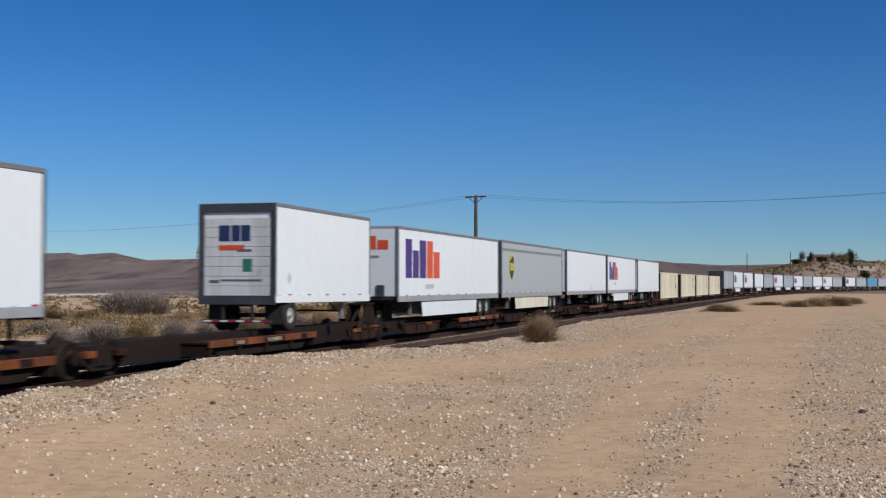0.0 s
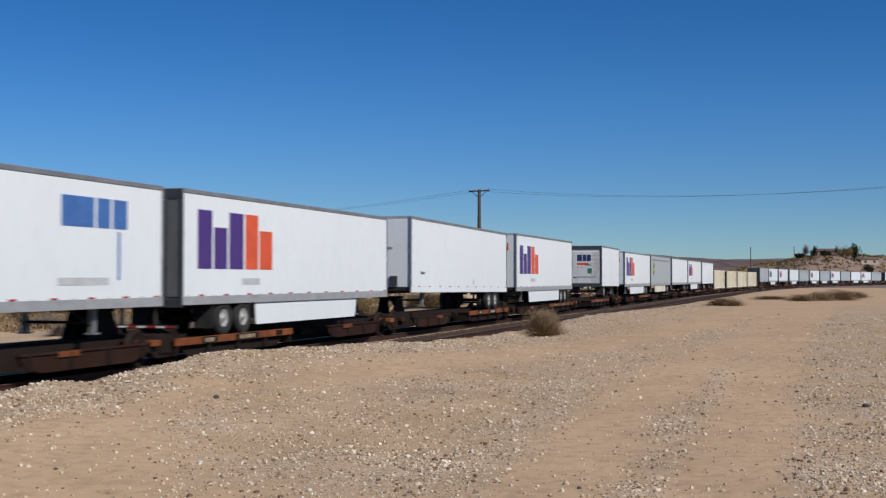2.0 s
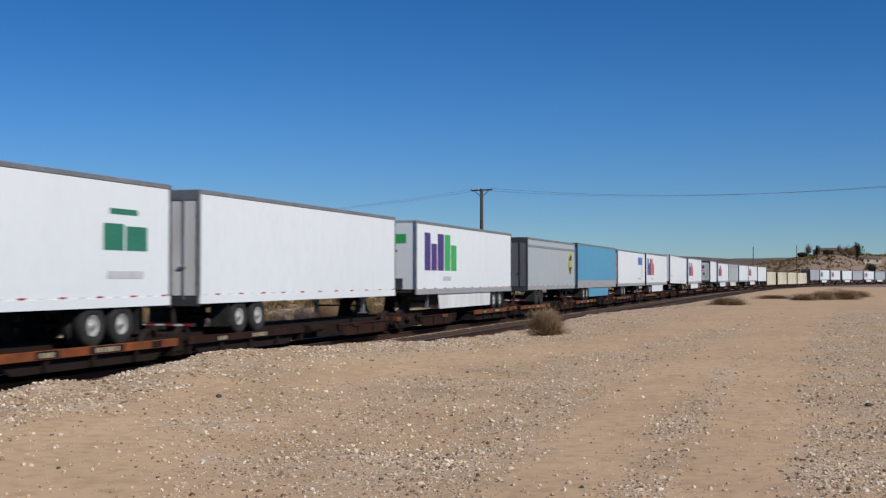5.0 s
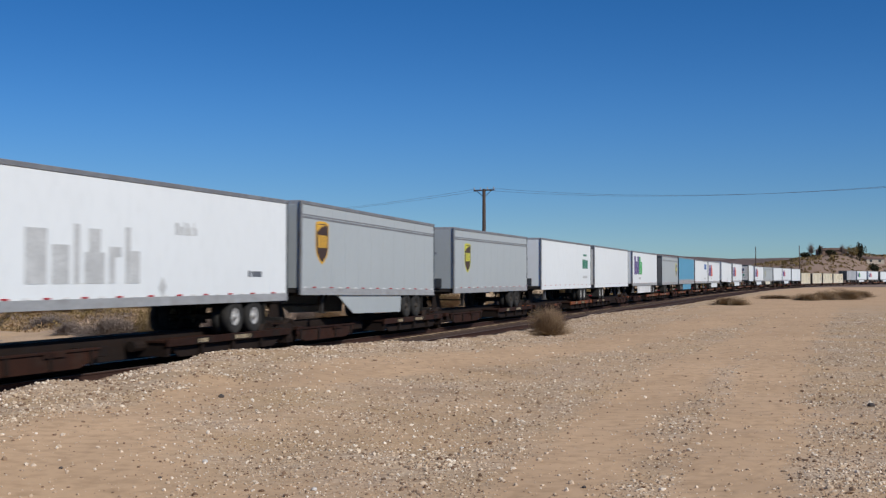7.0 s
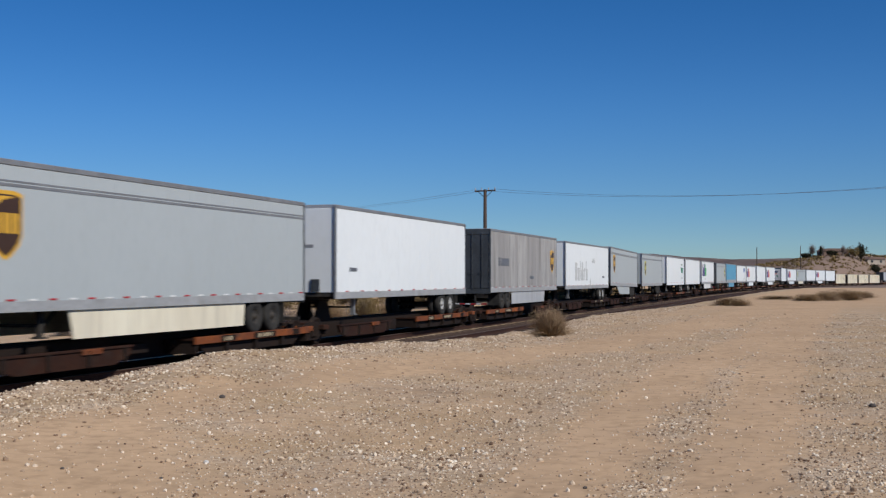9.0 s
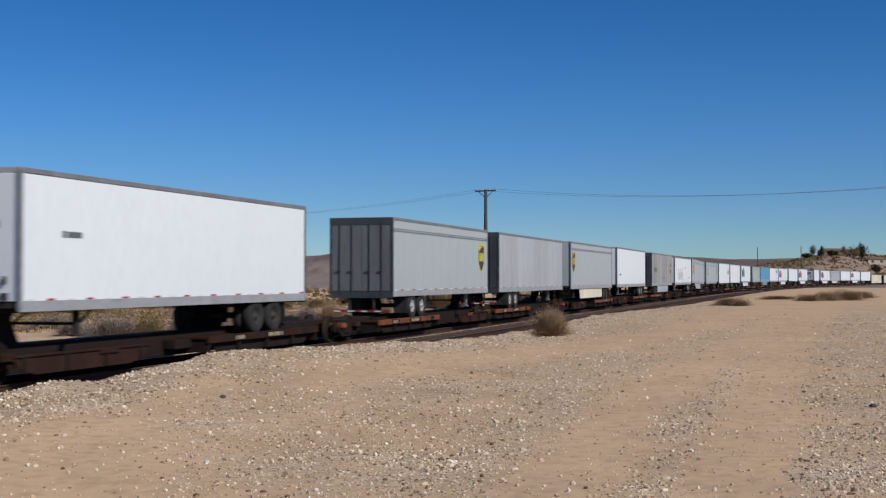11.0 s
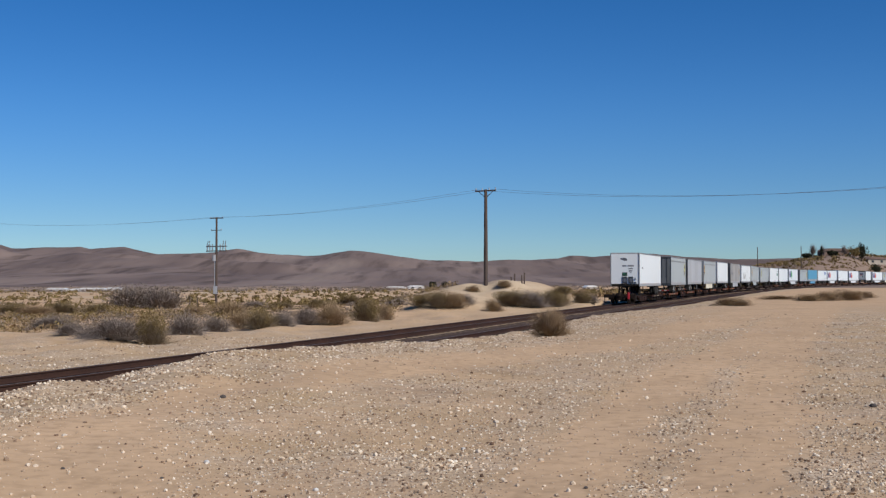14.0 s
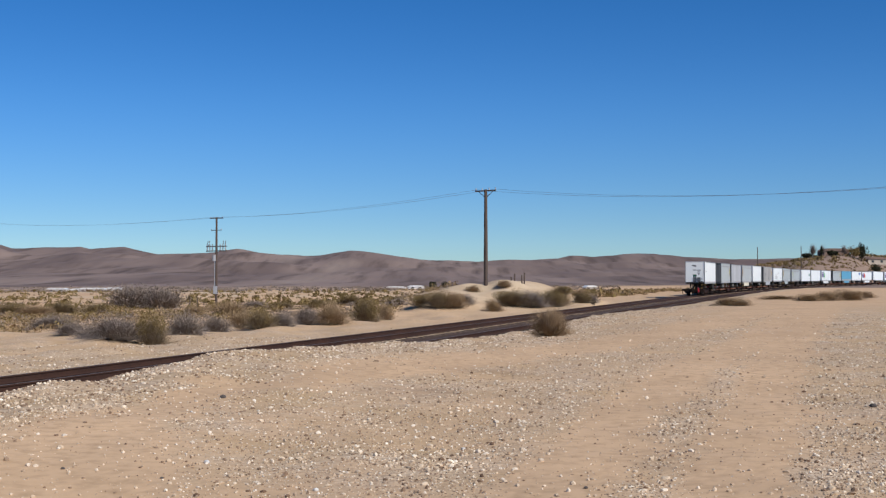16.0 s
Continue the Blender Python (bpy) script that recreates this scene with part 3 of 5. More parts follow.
def trailer(label, paint, length, nose_near, marks=(), skirt=None, rear="door", pup=False, stripe=False, band=False, bright=True, slim=False, nose_marks=True, tall=0.0):
    """A road trailer riding on a rail car. Travel is along +x; the side seen is at -y."""
    t = tagged(new("semi_trailer"), label, "semi-trailer", "trailers on the train")
    h, top = length / 2, Z1 + tall
    xs = -1 if nose_near else 1           # +1: nose forward, doors towards the tail
    X = lambda v: xs * v                   # from own lengthwise measure (nose at +h)

    def bx(bm, a, b, y0, y1, z0, z1, bev=0.0):
        return box(bm, min(X(a), X(b)), max(X(a), X(b)), y0, y1, z0, z1, bev)
    # shell between its rails
    part("box_body", bx(B(), -h, h, -HALF, HALF, Z0 + 0.22, top - 0.13, 0.012), MAT[paint], t)
    for sy in (-1, 1):
        part("top_rail", box(B(), -h, h, min(sy * 1.29, sy * 1.318), max(sy * 1.29, sy * 1.318), top - 0.12, top - 0.01, 0.006), MAT["rail_gray"], t, "gray aluminium top rail")
    part("roof", bx(B(), -h + 0.01, h - 0.01, -1.285, 1.285, top - 0.14, top, 0.012), MAT["roof"], t, "pale sheet roof")
    for sy in (-1, 1):
        part("side_rail", box(B(), -h, h, min(sy * 1.27, sy * 1.318), max(sy * 1.27, sy * 1.318), Z0, Z0 + 0.23, 0.006), MAT["lower_rail" if not slim else paint], t, "lower aluminium side rail")
    part("floor", bx(B(), -h + 0.02, h - 0.02, -1.265, 1.265, Z0 + 0.08, Z0 + 0.2), MAT["black"], t)
    # panel seams: flat riveted strips, one over each joint of the side sheets
    bm = B()
    n = int(length / 1.24)
    for i in range(1, n):
        x = -h + i * length / n
        box(bm, x - 0.022, x + 0.022, -1.3025, -1.299, Z0 + 0.23, top - 0.15)
    tagged(part("panel_seams", bm, MAT[paint], t), kind="stuff")
    bm, br = B(), B()
    n = int(length / 0.72)
    for i in range(n):
        x = -h + 0.3 + i * (length - 0.6) / (n - 1)
        box(br if i % 2 else bm, x - 0.14, x + 0.14, -1.323, -1.316, Z0 + 0.235, Z0 + 0.275)
    tagged(part("reflector_strip", bm, MAT["tape"], t, "white reflective dashes"), kind="stuff")
    tagged(part("reflector_strip", br, MAT["red"], t, "red reflective dashes"), kind="stuff")
    if stripe:
        bm = B()
        box(bm, -h + 0.05, h - 0.05, -1.312, -1.298, top - 0.56, top - 0.5)
        box(bm, -h + 0.05, h - 0.05, -1.309, -1.298, top - 0.47, top - 0.43)
        part("drip_rail", bm, MAT["rail_gray"], t, "dark ribbed band along the side")
    if band:
        part("kick_plate", box(B(), -h + 0.05, h - 0.05, -1.311, -1.298, Z0 + 0.23, Z0 + 0.52, 0.004), MAT["lower_rail"], t, "tall gray kick plate along the side")
    # corner posts
    for a in (-h, h):
        for sy in (-1, 1):
            bm = bx(B(), a - 0.055, a + 0.055, min(sy * 1.24, sy * 1.316), max(sy * 1.24, sy * 1.316), Z0, top - 0.02, 0.015)
            part("corner_post", bm, MAT["frame_dark" if a < 0 and rear != "white" else "rail_gray"], t)
    # doors
    dm = {"door": "door", "white": "white_old", "blue": "blue", "dark": "frame_dark"}[rear]
    part("door_frame", bx(B(), -h - 0.045, -h + 0.02, -1.3, 1.3, top - 0.3, top - 0.02, 0.01), MAT["frame_dark" if rear != "white" else "rail_gray"], t, "dark rear header")
    part("rear_sill", bx(B(), -h - 0.05, -h + 0.02, -1.3, 1.3, Z0 - 0.06, Z0 + 0.2, 0.01), MAT["frame_dark"], t, "dark rear sill")
    if pup:
        for i in range(8):
            z = Z0 + 0.22 + i * 0.305
            part("door_panel", bx(B(), -h - 0.03, -h, -1.13, 1.13, z, z + 0.292, 0.008), MAT["white_old"], t, "scuffed white roll-up door slat")
        for sy in (-1, 1):
            part("door_jamb", bx(B(), -h - 0.04, -h + 0.02, min(sy * 1.14, sy * 1.3), max(sy * 1.14, sy * 1.3), Z0, top - 0.1, 0.01), MAT["frame_dark"], t)
        for m, y0, y1, z0, z1 in (("navy", -.1, .18, 3.45, 3.95), ("navy", -.45, -.14, 3.45, 3.95), ("navy", .24, .62, 3.45, 3.95), ("orange", -.25, .62, 3.17, 3.33), ("print_dark", -.5, .0, 3.12, 3.2),
                                  ("print_green", -.52, -.2, 2.5, 2.9), ("print_dark", -.85, .55, 2.2, 2.26), ("print_gray", -.9, -.68, 2.2, 2.6), ("print_dark", .62, .95, 2.15, 2.24)):
            part("door_mark", bx(B(), -h - 0.036, -h - 0.029, y0, y1, z0, z1), MAT[m], t)
    else:
        for y0, y1 in ((-1.22, -0.01), (0.01, 1.22)):
            d = part("rear_door", bx(B(), -h - 0.03, -h, y0, y1, Z0 + 0.22, top - 0.32, 0.01), MAT[dm], t, "closed rear door leaf")
            bm = B()
            for k in (0.3, 0.72):
                y = y0 + (y1 - y0) * k
                cyl(bm, (X(-h - 0.055), y, Z0 + 0.12), (X(-h - 0.055), y, top - 0.2), 0.018, n=6)
                bx(bm, -h - 0.075, -h - 0.03, y - 0.05, y + 0.17, Z0 + 0.95, Z0 + 1.0)
            part("lock_rod", bm, MAT["frame_dark" if rear in ("door", "dark") else "rail_gray"], d, "steel locking rods")
            bm = B()
            yh = y0 if y0 < -1 else y1
            for k in range(4):
                bx(bm, -h - 0.05, -h + 0.01, min(yh, yh * 1.06), max(yh, yh * 1.06), Z0 + 0.5 + k * 0.6, Z0 + 0.6 + k * 0.6)
            tagged(part("hinge", bm, MAT["rail_gray"], d), kind="stuff")
    # underride guard and mud flaps
    bm = B()
    bx(bm, -h - 0.04, -h + 0.06, -1.15, 1.15, Z0 - 0.62, Z0 - 0.52, 0.008)
    for y in (-0.5, 0.5):
        bx(bm, -h, -h + 0.08, y - 0.04, y + 0.04, Z0 - 0.6, Z0 + 0.1)
    part("underride_guard", bm, MAT["black"], t, "black rear guard")
    bm, br = B(), B()
    for i in range(8):
        bx(bm if i % 2 else br, -h - 0.048, -h - 0.04, -1.1 + i * 0.28, -0.84 + i * 0.28, Z0 - 0.595, Z0 - 0.545)
    tagged(part("guard_reflector", bm, MAT["tape"], t), kind="stuff")
    tagged(part("guard_reflector", br, MAT["red"], t), kind="stuff")
    # axles
    axles = [-h + 1.3] if pup else ([-h + (2.2 if nose_near else 2.55), -h + (3.45 if nose_near else 3.8)] if length > 12 else [-h + 1.3])
    for ax in axles:
        for sy in (-1, 1):
            add_wheel(t, X(ax), sy * 1.13, sy > 0, bright)
            add_wheel(t, X(ax), sy * 0.82, sy > 0, bright)
        part("axle", cyl(B(), (X(ax), -1.0, 1.125), (X(ax), 1.0, 1.125), 0.07, n=10), MAT["black"], t)
    for y in (-0.55, 0.55):
        part("bogie_beam", bx(B(), axles[0] - 0.9, axles[-1] + 0.9, y - 0.06, y + 0.06, Z0 - 0.14, Z0 + 0.09), MAT["black"], t)
    for sy in (-1, 1):
        part("mud_flap", bx(B(), axles[0] - 0.72, axles[0] - 0.70, min(sy * 0.68, sy * 1.27), max(sy * 0.68, sy * 1.27), 0.86, Z0 + 0.1), MAT["rubber"], t)
    # landing gear
    lg = h - 2.6 if not pup else h - 2.0
    for sy in (-1, 1):
        bm = bx(B(), lg - 0.07, lg + 0.07, sy * 0.92 - 0.07, sy * 0.92 + 0.07, 0.95, Z0 + 0.1, 0.01)
        bx(bm, lg - 0.13, lg + 0.13, sy * 0.92 - 0.13, sy * 0.92 + 0.13, 0.92, 0.96)
        part("landing_leg", bm, MAT["rail_gray" if bright else "black"], t, "folded landing gear leg")
    bm = B()
    cyl(bm, (X(lg), -0.92, 1.2), (X(lg), 0.92, 1.2), 0.035, n=8)
    for sy in (-1, 1):
        cyl(bm, (X(lg), sy * 0.92, 1.1), (X(lg - 1.0), sy * 0.75, Z0 + 0.1), 0.03, n=6)
    part("brace", bm, MAT["black"], t)
    part("kingpin_plate", bx(B(), h - 1.6, h - 0.3, -0.6, 0.6, Z0 - 0.04, Z0 + 0.09), MAT["black"], t)
    tagged(part("cross_member", crossbars(h, X), MAT["black"], t), kind="stuff")
    # side skirt
    if skirt:
        a, b, m = skirt
        a, b = lg - 0.6 - a, axles[-1] + 0.75 + b
        pts = [(X(a), Z0 + 0.02), (X(b), Z0 + 0.02), (X(b + 0.08), 0.88), (X(a - (0.2 if m != "gray" else 1.6)), 0.88)]
        for sy in (-1, 1):
            part("side_skirt", prism(B(), pts, sy * 1.23, sy * 1.255), MAT[m], t, "pale side skirt panel")
    # nose fittings
    if nose_marks == "signs":
        for y, z, w, hh in ((0.02, 2.1, 0.42, 0.62), (-0.53, 2.1, 0.42, 0.6), (-0.92, 1.86, 0.18, 0.14), (-0.92, 2.2, 0.09, 0.16)):
            cb = part("connector_box", bx(B(), h, h + 0.07, y - w / 2, y + w / 2, z - hh / 2, z + hh / 2, 0.02), MAT["frame_dark"], t, "dark recessed connector box")
            if w > 0.3:
                part("cover", bx(B(), h + 0.07, h + 0.085, y - w * 0.3, y + w * 0.3, z - hh * 0.3, z + hh * 0.22, 0.006), MAT["print_dark"], cb)
        part("placard", bx(B(), h, h + 0.012, -0.2, 0.26, 2.46, 2.78, 0.003), MAT["black"], t, "black placard with green bars")
        for z in (2.52, 2.62, 2.70):
            part("placard_bar", bx(B(), h + 0.012, h + 0.016, -0.17, 0.23, z, z + 0.045), MAT["print_green"], t)
        bm = B()
        prism(bm, [(-0.18, 3.84), (0.08, 3.84), (0.45, 3.99), (0.4, 4.06), (0.1, 4.1), (-0.18, 4.02)], 0, 0.01)
        bmesh.ops.rotate(bm, verts=bm.verts[:], cent=(0, 0, 0), matrix=Matrix.Rotation(radians(90), 3, "Z"))
        bmesh.ops.translate(bm, verts=bm.verts[:], vec=(X(h) + (0.0 if xs < 0 else 0.01), 0, 0))
        part("nose_mark", bm, MAT["print_dark"], t, "dark scuffed patch")
        for y, z, w, hh in ((0.06, 3.38, 0.36, 0.15), (-0.5, 3.38, 0.56, 0.15), (-0.5, 3.13, 0.38, 0.12), (-0.5, 2.93, 0.3, 0.14), (-0.5, 2.76, 0.14, 0.1)):
            part("nose_mark", bx(B(), h, h + 0.008, y - w / 2, y + w / 2, z - hh / 2, z + hh / 2), MAT["print_mid"], t, "unreadable gray print")
    elif nose_marks:
        for y, z, w, hh in ((-0.55, 2.0, 0.32, 0.42), (0.1, 1.98, 0.4, 0.36), (0.62, 2.25, 0.2, 0.2)):
            part("connector_box", bx(B(), h, h + 0.06, y - w / 2, y + w / 2, z - hh / 2, z + hh / 2, 0.015), MAT["frame_dark"], t, "dark air and light connector")
        for y, z, w, hh in ((-0.2, 3.35, 0.55, 0.1), (0.1, 3.1, 0.3, 0.14)):
            part("nose_mark", bx(B(), h, h + 0.008, y - w / 2, y + w / 2, z - hh / 2, z + hh / 2), MAT["print_mid"], t, "unreadable gray print")
    if nose_near and any(k[0].startswith("two_tone") for k in marks):
        last_colour = {"two_tone": "orange", "two_tone_green": "green", "two_tone_faded": "faded_red"}[[k[0] for k in marks if k[0].startswith("two_tone")][0]]
        for y0, y1, z0, m in ((0.95, 0.80, .55, "violet"), (0.76, 0.48, .38, "violet"), (0.44, 0.06, .55, "violet"), (0.02, -0.34, .55, last_colour), (-0.40, -0.85, .38, last_colour)):
            part("nose_mark", bx(B(), h, h + 0.008, y1, y0, top - 0.95, top - 0.95 + z0), MAT[m], t, "coloured vinyl block")
    for kind, x, z, size in marks:
        for i, (bm, m) in enumerate(side_shape(kind, -1, x, z, size, xs)):
            mark = part("side_mark", bm, MAT[m], t, "coloured vinyl mark")
            if kind.startswith("shield") and i == 2:
                tagged(mark, kind="stuff")
    return t


def crossbars(h, X):
    bm = B()
    x = -h + 0.4
    while x < h - 0.3:
        box(bm, min(X(x), X(x + 0.06)), max(X(x), X(x + 0.06)), -1.26, 1.26, Z0 + 0.0, Z0 + 0.09)
        x += 0.6
    return bm


def container(label, length):
    t = tagged(new("shipping_container"), label, "container", "containers on the train")
    h, z0, z1 = length / 2, 0.70, 3.55
    bm = B()
    n = int(length / 0.28)
    pts = []
    for sy in (-1, 1):
        for i in range(n):
            x = -h + 0.2 + i * (length - 0.4) / n
            d = 0.03 if i % 2 else 0.0
            ya, yb = sorted((sy * 1.2, sy * (1.275 - d)))
            box(bm, x, x + (length - 0.4) / n, ya, yb, z0 + 0.16, z1 - 0.12)
    box(bm, -h + 0.03, h - 0.03, -1.2, 1.2, z0 + 0.12, z1 - 0.03)
    part("corrugated_wall", bm, MAT["cream"], t)
    for sy in (-1, 1):
        for za, zb in ((z0, z0 + 0.17), (z1 - 0.13, z1)):
            part("side_rail", box(B(), -h, h, min(sy * 1.2, sy * 1.3), max(sy * 1.2, sy * 1.3), za, zb, 0.008), MAT["cream"], t)
        for a in (-h, h):
            part("corner_post", box(B(), a - 0.08, a + 0.08, min(sy * 1.18, sy * 1.3), max(sy * 1.18, sy * 1.3), z0, z1, 0.01), MAT["cream"], t)
    # the end's shade is put into the doors' dark brown colour
    for y0, y1 in ((-1.18, -0.01), (0.01, 1.18)):
        d = part("rear_door", box(B(), -h - 0.02, -h + 0.03, y0, y1, z0 + 0.1, z1 - 0.1, 0.01), MAT["brown_steel"], t, "door leaf coloured dark brown for its shade")
        bm = B()
        for k in (0.3, 0.7):
            cyl(bm, (-h - 0.04, y0 + 1.17 * k, z0 + 0.1), (-h - 0.04, y0 + 1.17 * k, z1 - 0.1), 0.02, n=6)
        part("lock_rod", bm, MAT["rail_gray"], d)
    for bm, m in side_shape("gold_words", -1, h - 2.5, 2.55, 1.0, 1):
        part("side_mark", bm, MAT[m], t)
    return t


def rail_wheel():
    bm = B()
    n = 20
    prof = [(0.0, -0.07), (0.12, -0.08), (0.16, -0.03), (0.36, -0.02), (0.40, -0.065), (0.455, -0.065), (0.46, 0.05), (0.485, 0.06), (0.485, 0.08), (0.1, 0.08)]
    rings = [[bm.verts.new((max(r, .002) * math.cos(6.2832 * i / n), y, max(r, .002) * math.sin(6.2832 * i / n))) for i in range(n)] for r, y in prof]
    for p, q in zip(rings, rings[1:]):
        for i in range(n):
            bm.faces.new((p[i], p[(i + 1) % n], q[(i + 1) % n], q[i]))
    bmesh.ops.recalc_face_normals(bm, faces=bm.faces[:])
    return finish(bm, "rail_wheel", MAT["truck_steel"], True)


def side_frame():
    bm = B()
    out = [(-1.15, .62), (-1.05, .70), (-.6, .70), (-.42, .78), (.42, .78), (.6, .70), (1.05, .70), (1.15, .62), (1.15, .42), (1.02, .36), (.84, .40), (.6, .34), (.42, .2), (-.42, .2), (-.6, .34), (-.84, .40), (-1.02, .36), (-1.15, .42)]
    prism(bm, out, -0.06, 0.06)
    for x in (-0.87, 0.87):
        cyl(bm, (x, -0.16, 0.46), (x, 0.1, 0.46), 0.11, n=12)
    for x in (-0.18, 0.0, 0.18):
        cyl(bm, (x, -0.08, 0.32), (x, -0.08, 0.64), 0.07, n=8)
    return finish(bm, "side_frame", MAT["truck_steel"])


def truck(parent, x):
    for sx in (-0.87, 0.87):
        for sy in (-1, 1):
            w = part("rail_wheel", cached("rail_wheel", rail_wheel), None, parent, "grimy steel rail wheel")
            w.matrix_basis = pose(x + sx, sy * 0.755, 0.46, 0, 0, 180 if sy > 0 else 0)
    for sy in (-1, 1):
        f = part("truck_side_frame", cached("side_frame", side_frame), None, parent, "cast truck side frame")
        f.matrix_basis = pose(x, sy * 1.0, 0, 0, 0, 180 if sy > 0 else 0)
    part("bolster", box(B(), x - 0.2, x + 0.2, -1.0, 1.0, 0.5, 0.74, 0.02), MAT["truck_steel"], parent)


def spine_car(length, tail_wheels, paint, last=False, boxy=False, mid=0.0):
    """One platform of an articulated rail car: a middle beam, wheel decks and a hitch. The trailer's wheels stand towards
    the tail where tail_wheels holds. mid: where the trailer's middle lies."""
    car = tagged(new("spine_car"), "weathered %s intermodal spine car with low wheel decks" % ("orange" if paint == "orange_steel" else "brown"), "rail car", "rail cars of the train")
    h = length / 2
    # spine reaches below its true depth, its dark face standing in for under-car shade
    part("centre_sill", box(B(), -h + 0.5, h - 0.5, -0.36, 0.36, 0.16, 0.78, 0.02), MAT["truck_steel"], car, "grimy box-section spine, deepened to stand in for shade")
    g = -1 if tail_wheels else 1
    a, b = sorted((mid + g * 8.6, mid + g * 0.9))
    a, b = max(a, -h + 0.25), min(b, h - 0.25)
    for sy in (-1, 1):
        y0, y1 = sorted((sy * 0.34, sy * 1.22))
        part("wheel_deck", box(B(), a, b, y0, y1, 0.575, 0.62), MAT["brown_steel"], car, "steel wheel deck")
        y0, y1 = sorted((sy * 1.22, sy * 1.30))
        part("side_sill", box(B(), a, b, y0, y1, 0.47, 0.67, 0.012), MAT[paint], car, "chipped painted deck edge")
        n = 4
        for i in range(n + 1):
            x = a + 0.1 + (b - a - 0.2) * i / n
            part("outrigger", box(B(), x - 0.06, x + 0.06, min(sy * 0.3, sy * 1.26), max(sy * 0.3, sy * 1.21), 0.22, 0.575), MAT["truck_steel"], car)
        ya, yb = sorted((sy * 1.30, sy * 1.303))
        for k, w in ((0.25, 0.9), (0.56, 1.5), (0.86, 0.5)):
            x = a + (b - a) * k
            part("sill_panel", box(B(), x - w / 2, x + w / 2, ya, yb, 0.485, 0.655), MAT["truck_steel"], car, "blackened stretch of the deck edge")
        bm = B()
        ya, yb = sorted((sy * 1.30, sy * 1.306))
        for k, w in ((0.22, 0.12), (0.245, 0.16), (0.27, 0.2), (0.51, 0.22), (0.54, 0.14), (0.565, 0.18), (0.59, 0.22), (0.62, 0.12)):
            x = a + (b - a) * k
            box(bm, x - w * 0.42, x + w * 0.42, ya, yb, 0.51, 0.62)
        tagged(part("sill_mark", bm, MAT["mark_tan"], car, "worn tan lettering bars"), kind="stuff")
        # added dark plate below the deck edge, in place of the shade there
        y0, y1 = sorted((sy * 1.10, sy * 1.14))
        part("shade_plate", prism(B(), [(a + 0.3, 0.5), (b - 0.3, 0.5), (b - 0.9, 0.17), (a + 0.9, 0.17)], y0, y1), MAT["truck_steel"], car, "added dark plate standing in for shade under the deck")
    # hitch end
    c, d = sorted((mid - g * 2.2, mid - g * 7.6))
    c, d = max(c, -h + 0.3), min(d, h - 0.3)
    e = mid - g * 6.9 if length > 15 else mid
    for sy in (-1, 1):
        y0, y1 = sorted((sy * 1.16, sy * 1.24))
        part("side_plate", prism(B(), [(c, 0.6), (d, 0.6), (d - 0.15, 0.38), (d - 0.8, 0.2), (c + 0.8, 0.2), (c + 0.15, 0.38)], y0, y1), MAT["brown_steel"], car, "deep brown side plate, streaked with grime")
        y0, y1 = sorted((sy * 1.14, sy * 1.28))
        part("top_flange", box(B(), c, d, y0, y1, 0.58, 0.635, 0.01), MAT["brown_steel"], car)
        for i in range(4):
            x = c + 0.35 + (d - c - 0.7) * i / 3
            part("side_rib", box(B(), x - 0.05, x + 0.05, min(sy * 1.23, sy * 1.29), max(sy * 1.23, sy * 1.29), 0.24, 0.6, 0.01), MAT["truck_steel"], car)
        x = (c + d) / 2 + 0.9 * g
        part("side_patch", box(B(), x - 0.4, x + 0.4, min(sy * 1.28, sy * 1.29), max(sy * 1.28, sy * 1.29), 0.5, 0.63, 0.004), MAT[paint], car, "short painted patch")
    bm = B()
    cyl(bm, (e, -0.3, 0.75), (e, -0.12, 1.46), 0.06, n=8)
    cyl(bm, (e, 0.3, 0.75), (e, 0.12, 1.46), 0.06, n=8)
    cyl(bm, (e + g * 1.1, 0, 0.75), (e, 0, 1.42), 0.06, n=8)
    box(bm, e - 0.45, e + 0.45, -0.42, 0.42, 1.42, 1.5, 0.02)
    for sy in (-1, 1):
        prism(bm, [(e - 0.75, 0.76), (e + 0.75, 0.76), (e + 0.38, 1.44), (e - 0.38, 1.44)], sy * 0.34 - 0.03, sy * 0.34 + 0.03)
    part("hitch", bm, MAT["truck_steel"], car, "upright trailer hitch")
    part("air_tank", cyl(B(), (0.8, -0.55, 0.5), (2.0, -0.55, 0.5), 0.14, n=10), MAT["truck_steel"], car)
    part("brake_valve", box(B(), -1.6, -0.6, -0.75, -0.4, 0.35, 0.6, 0.02), MAT["truck_steel"], car)
    for x in (-h,):
        truck(car, x)
        part("centre_plate", box(B(), x - 0.45, x + 0.45, -0.95, 0.95, 0.66, 0.78, 0.02), MAT["brown_steel"], car)
        for e0 in (-0.9, 0.47):
            part("end_platform", box(B(), x + e0, x + e0 + 0.43, -1.25, 1.25, 0.52, 0.68, 0.02), MAT[paint if e0 < 0 else "brown_steel"], car, "end platform over the truck")
    if last:
        bm = B()
        box(bm, -h - 2.2, -h + 0.3, -0.3, 0.3, 0.35, 0.8, 0.02)
        box(bm, -h - 2.1, -h - 1.9, -1.4, 1.4, 0.55, 0.85, 0.02)
        for y in (-1.3, -0.7, 0.7, 1.3):
            cyl(bm, (-h - 2.1, y, 0.6), (-h - 2.1, y, 0.12), 0.03, n=6)
        cyl(bm, (-h - 2.1, -1.3, 0.14), (-h - 2.1, -0.7, 0.14), 0.03, n=6)
        cyl(bm, (-h - 2.1, 0.7, 0.14), (-h - 2.1, 1.3, 0.14), 0.03, n=6)
        part("end_frame", bm, MAT["truck_steel"], car, "tail end frame with grab irons")
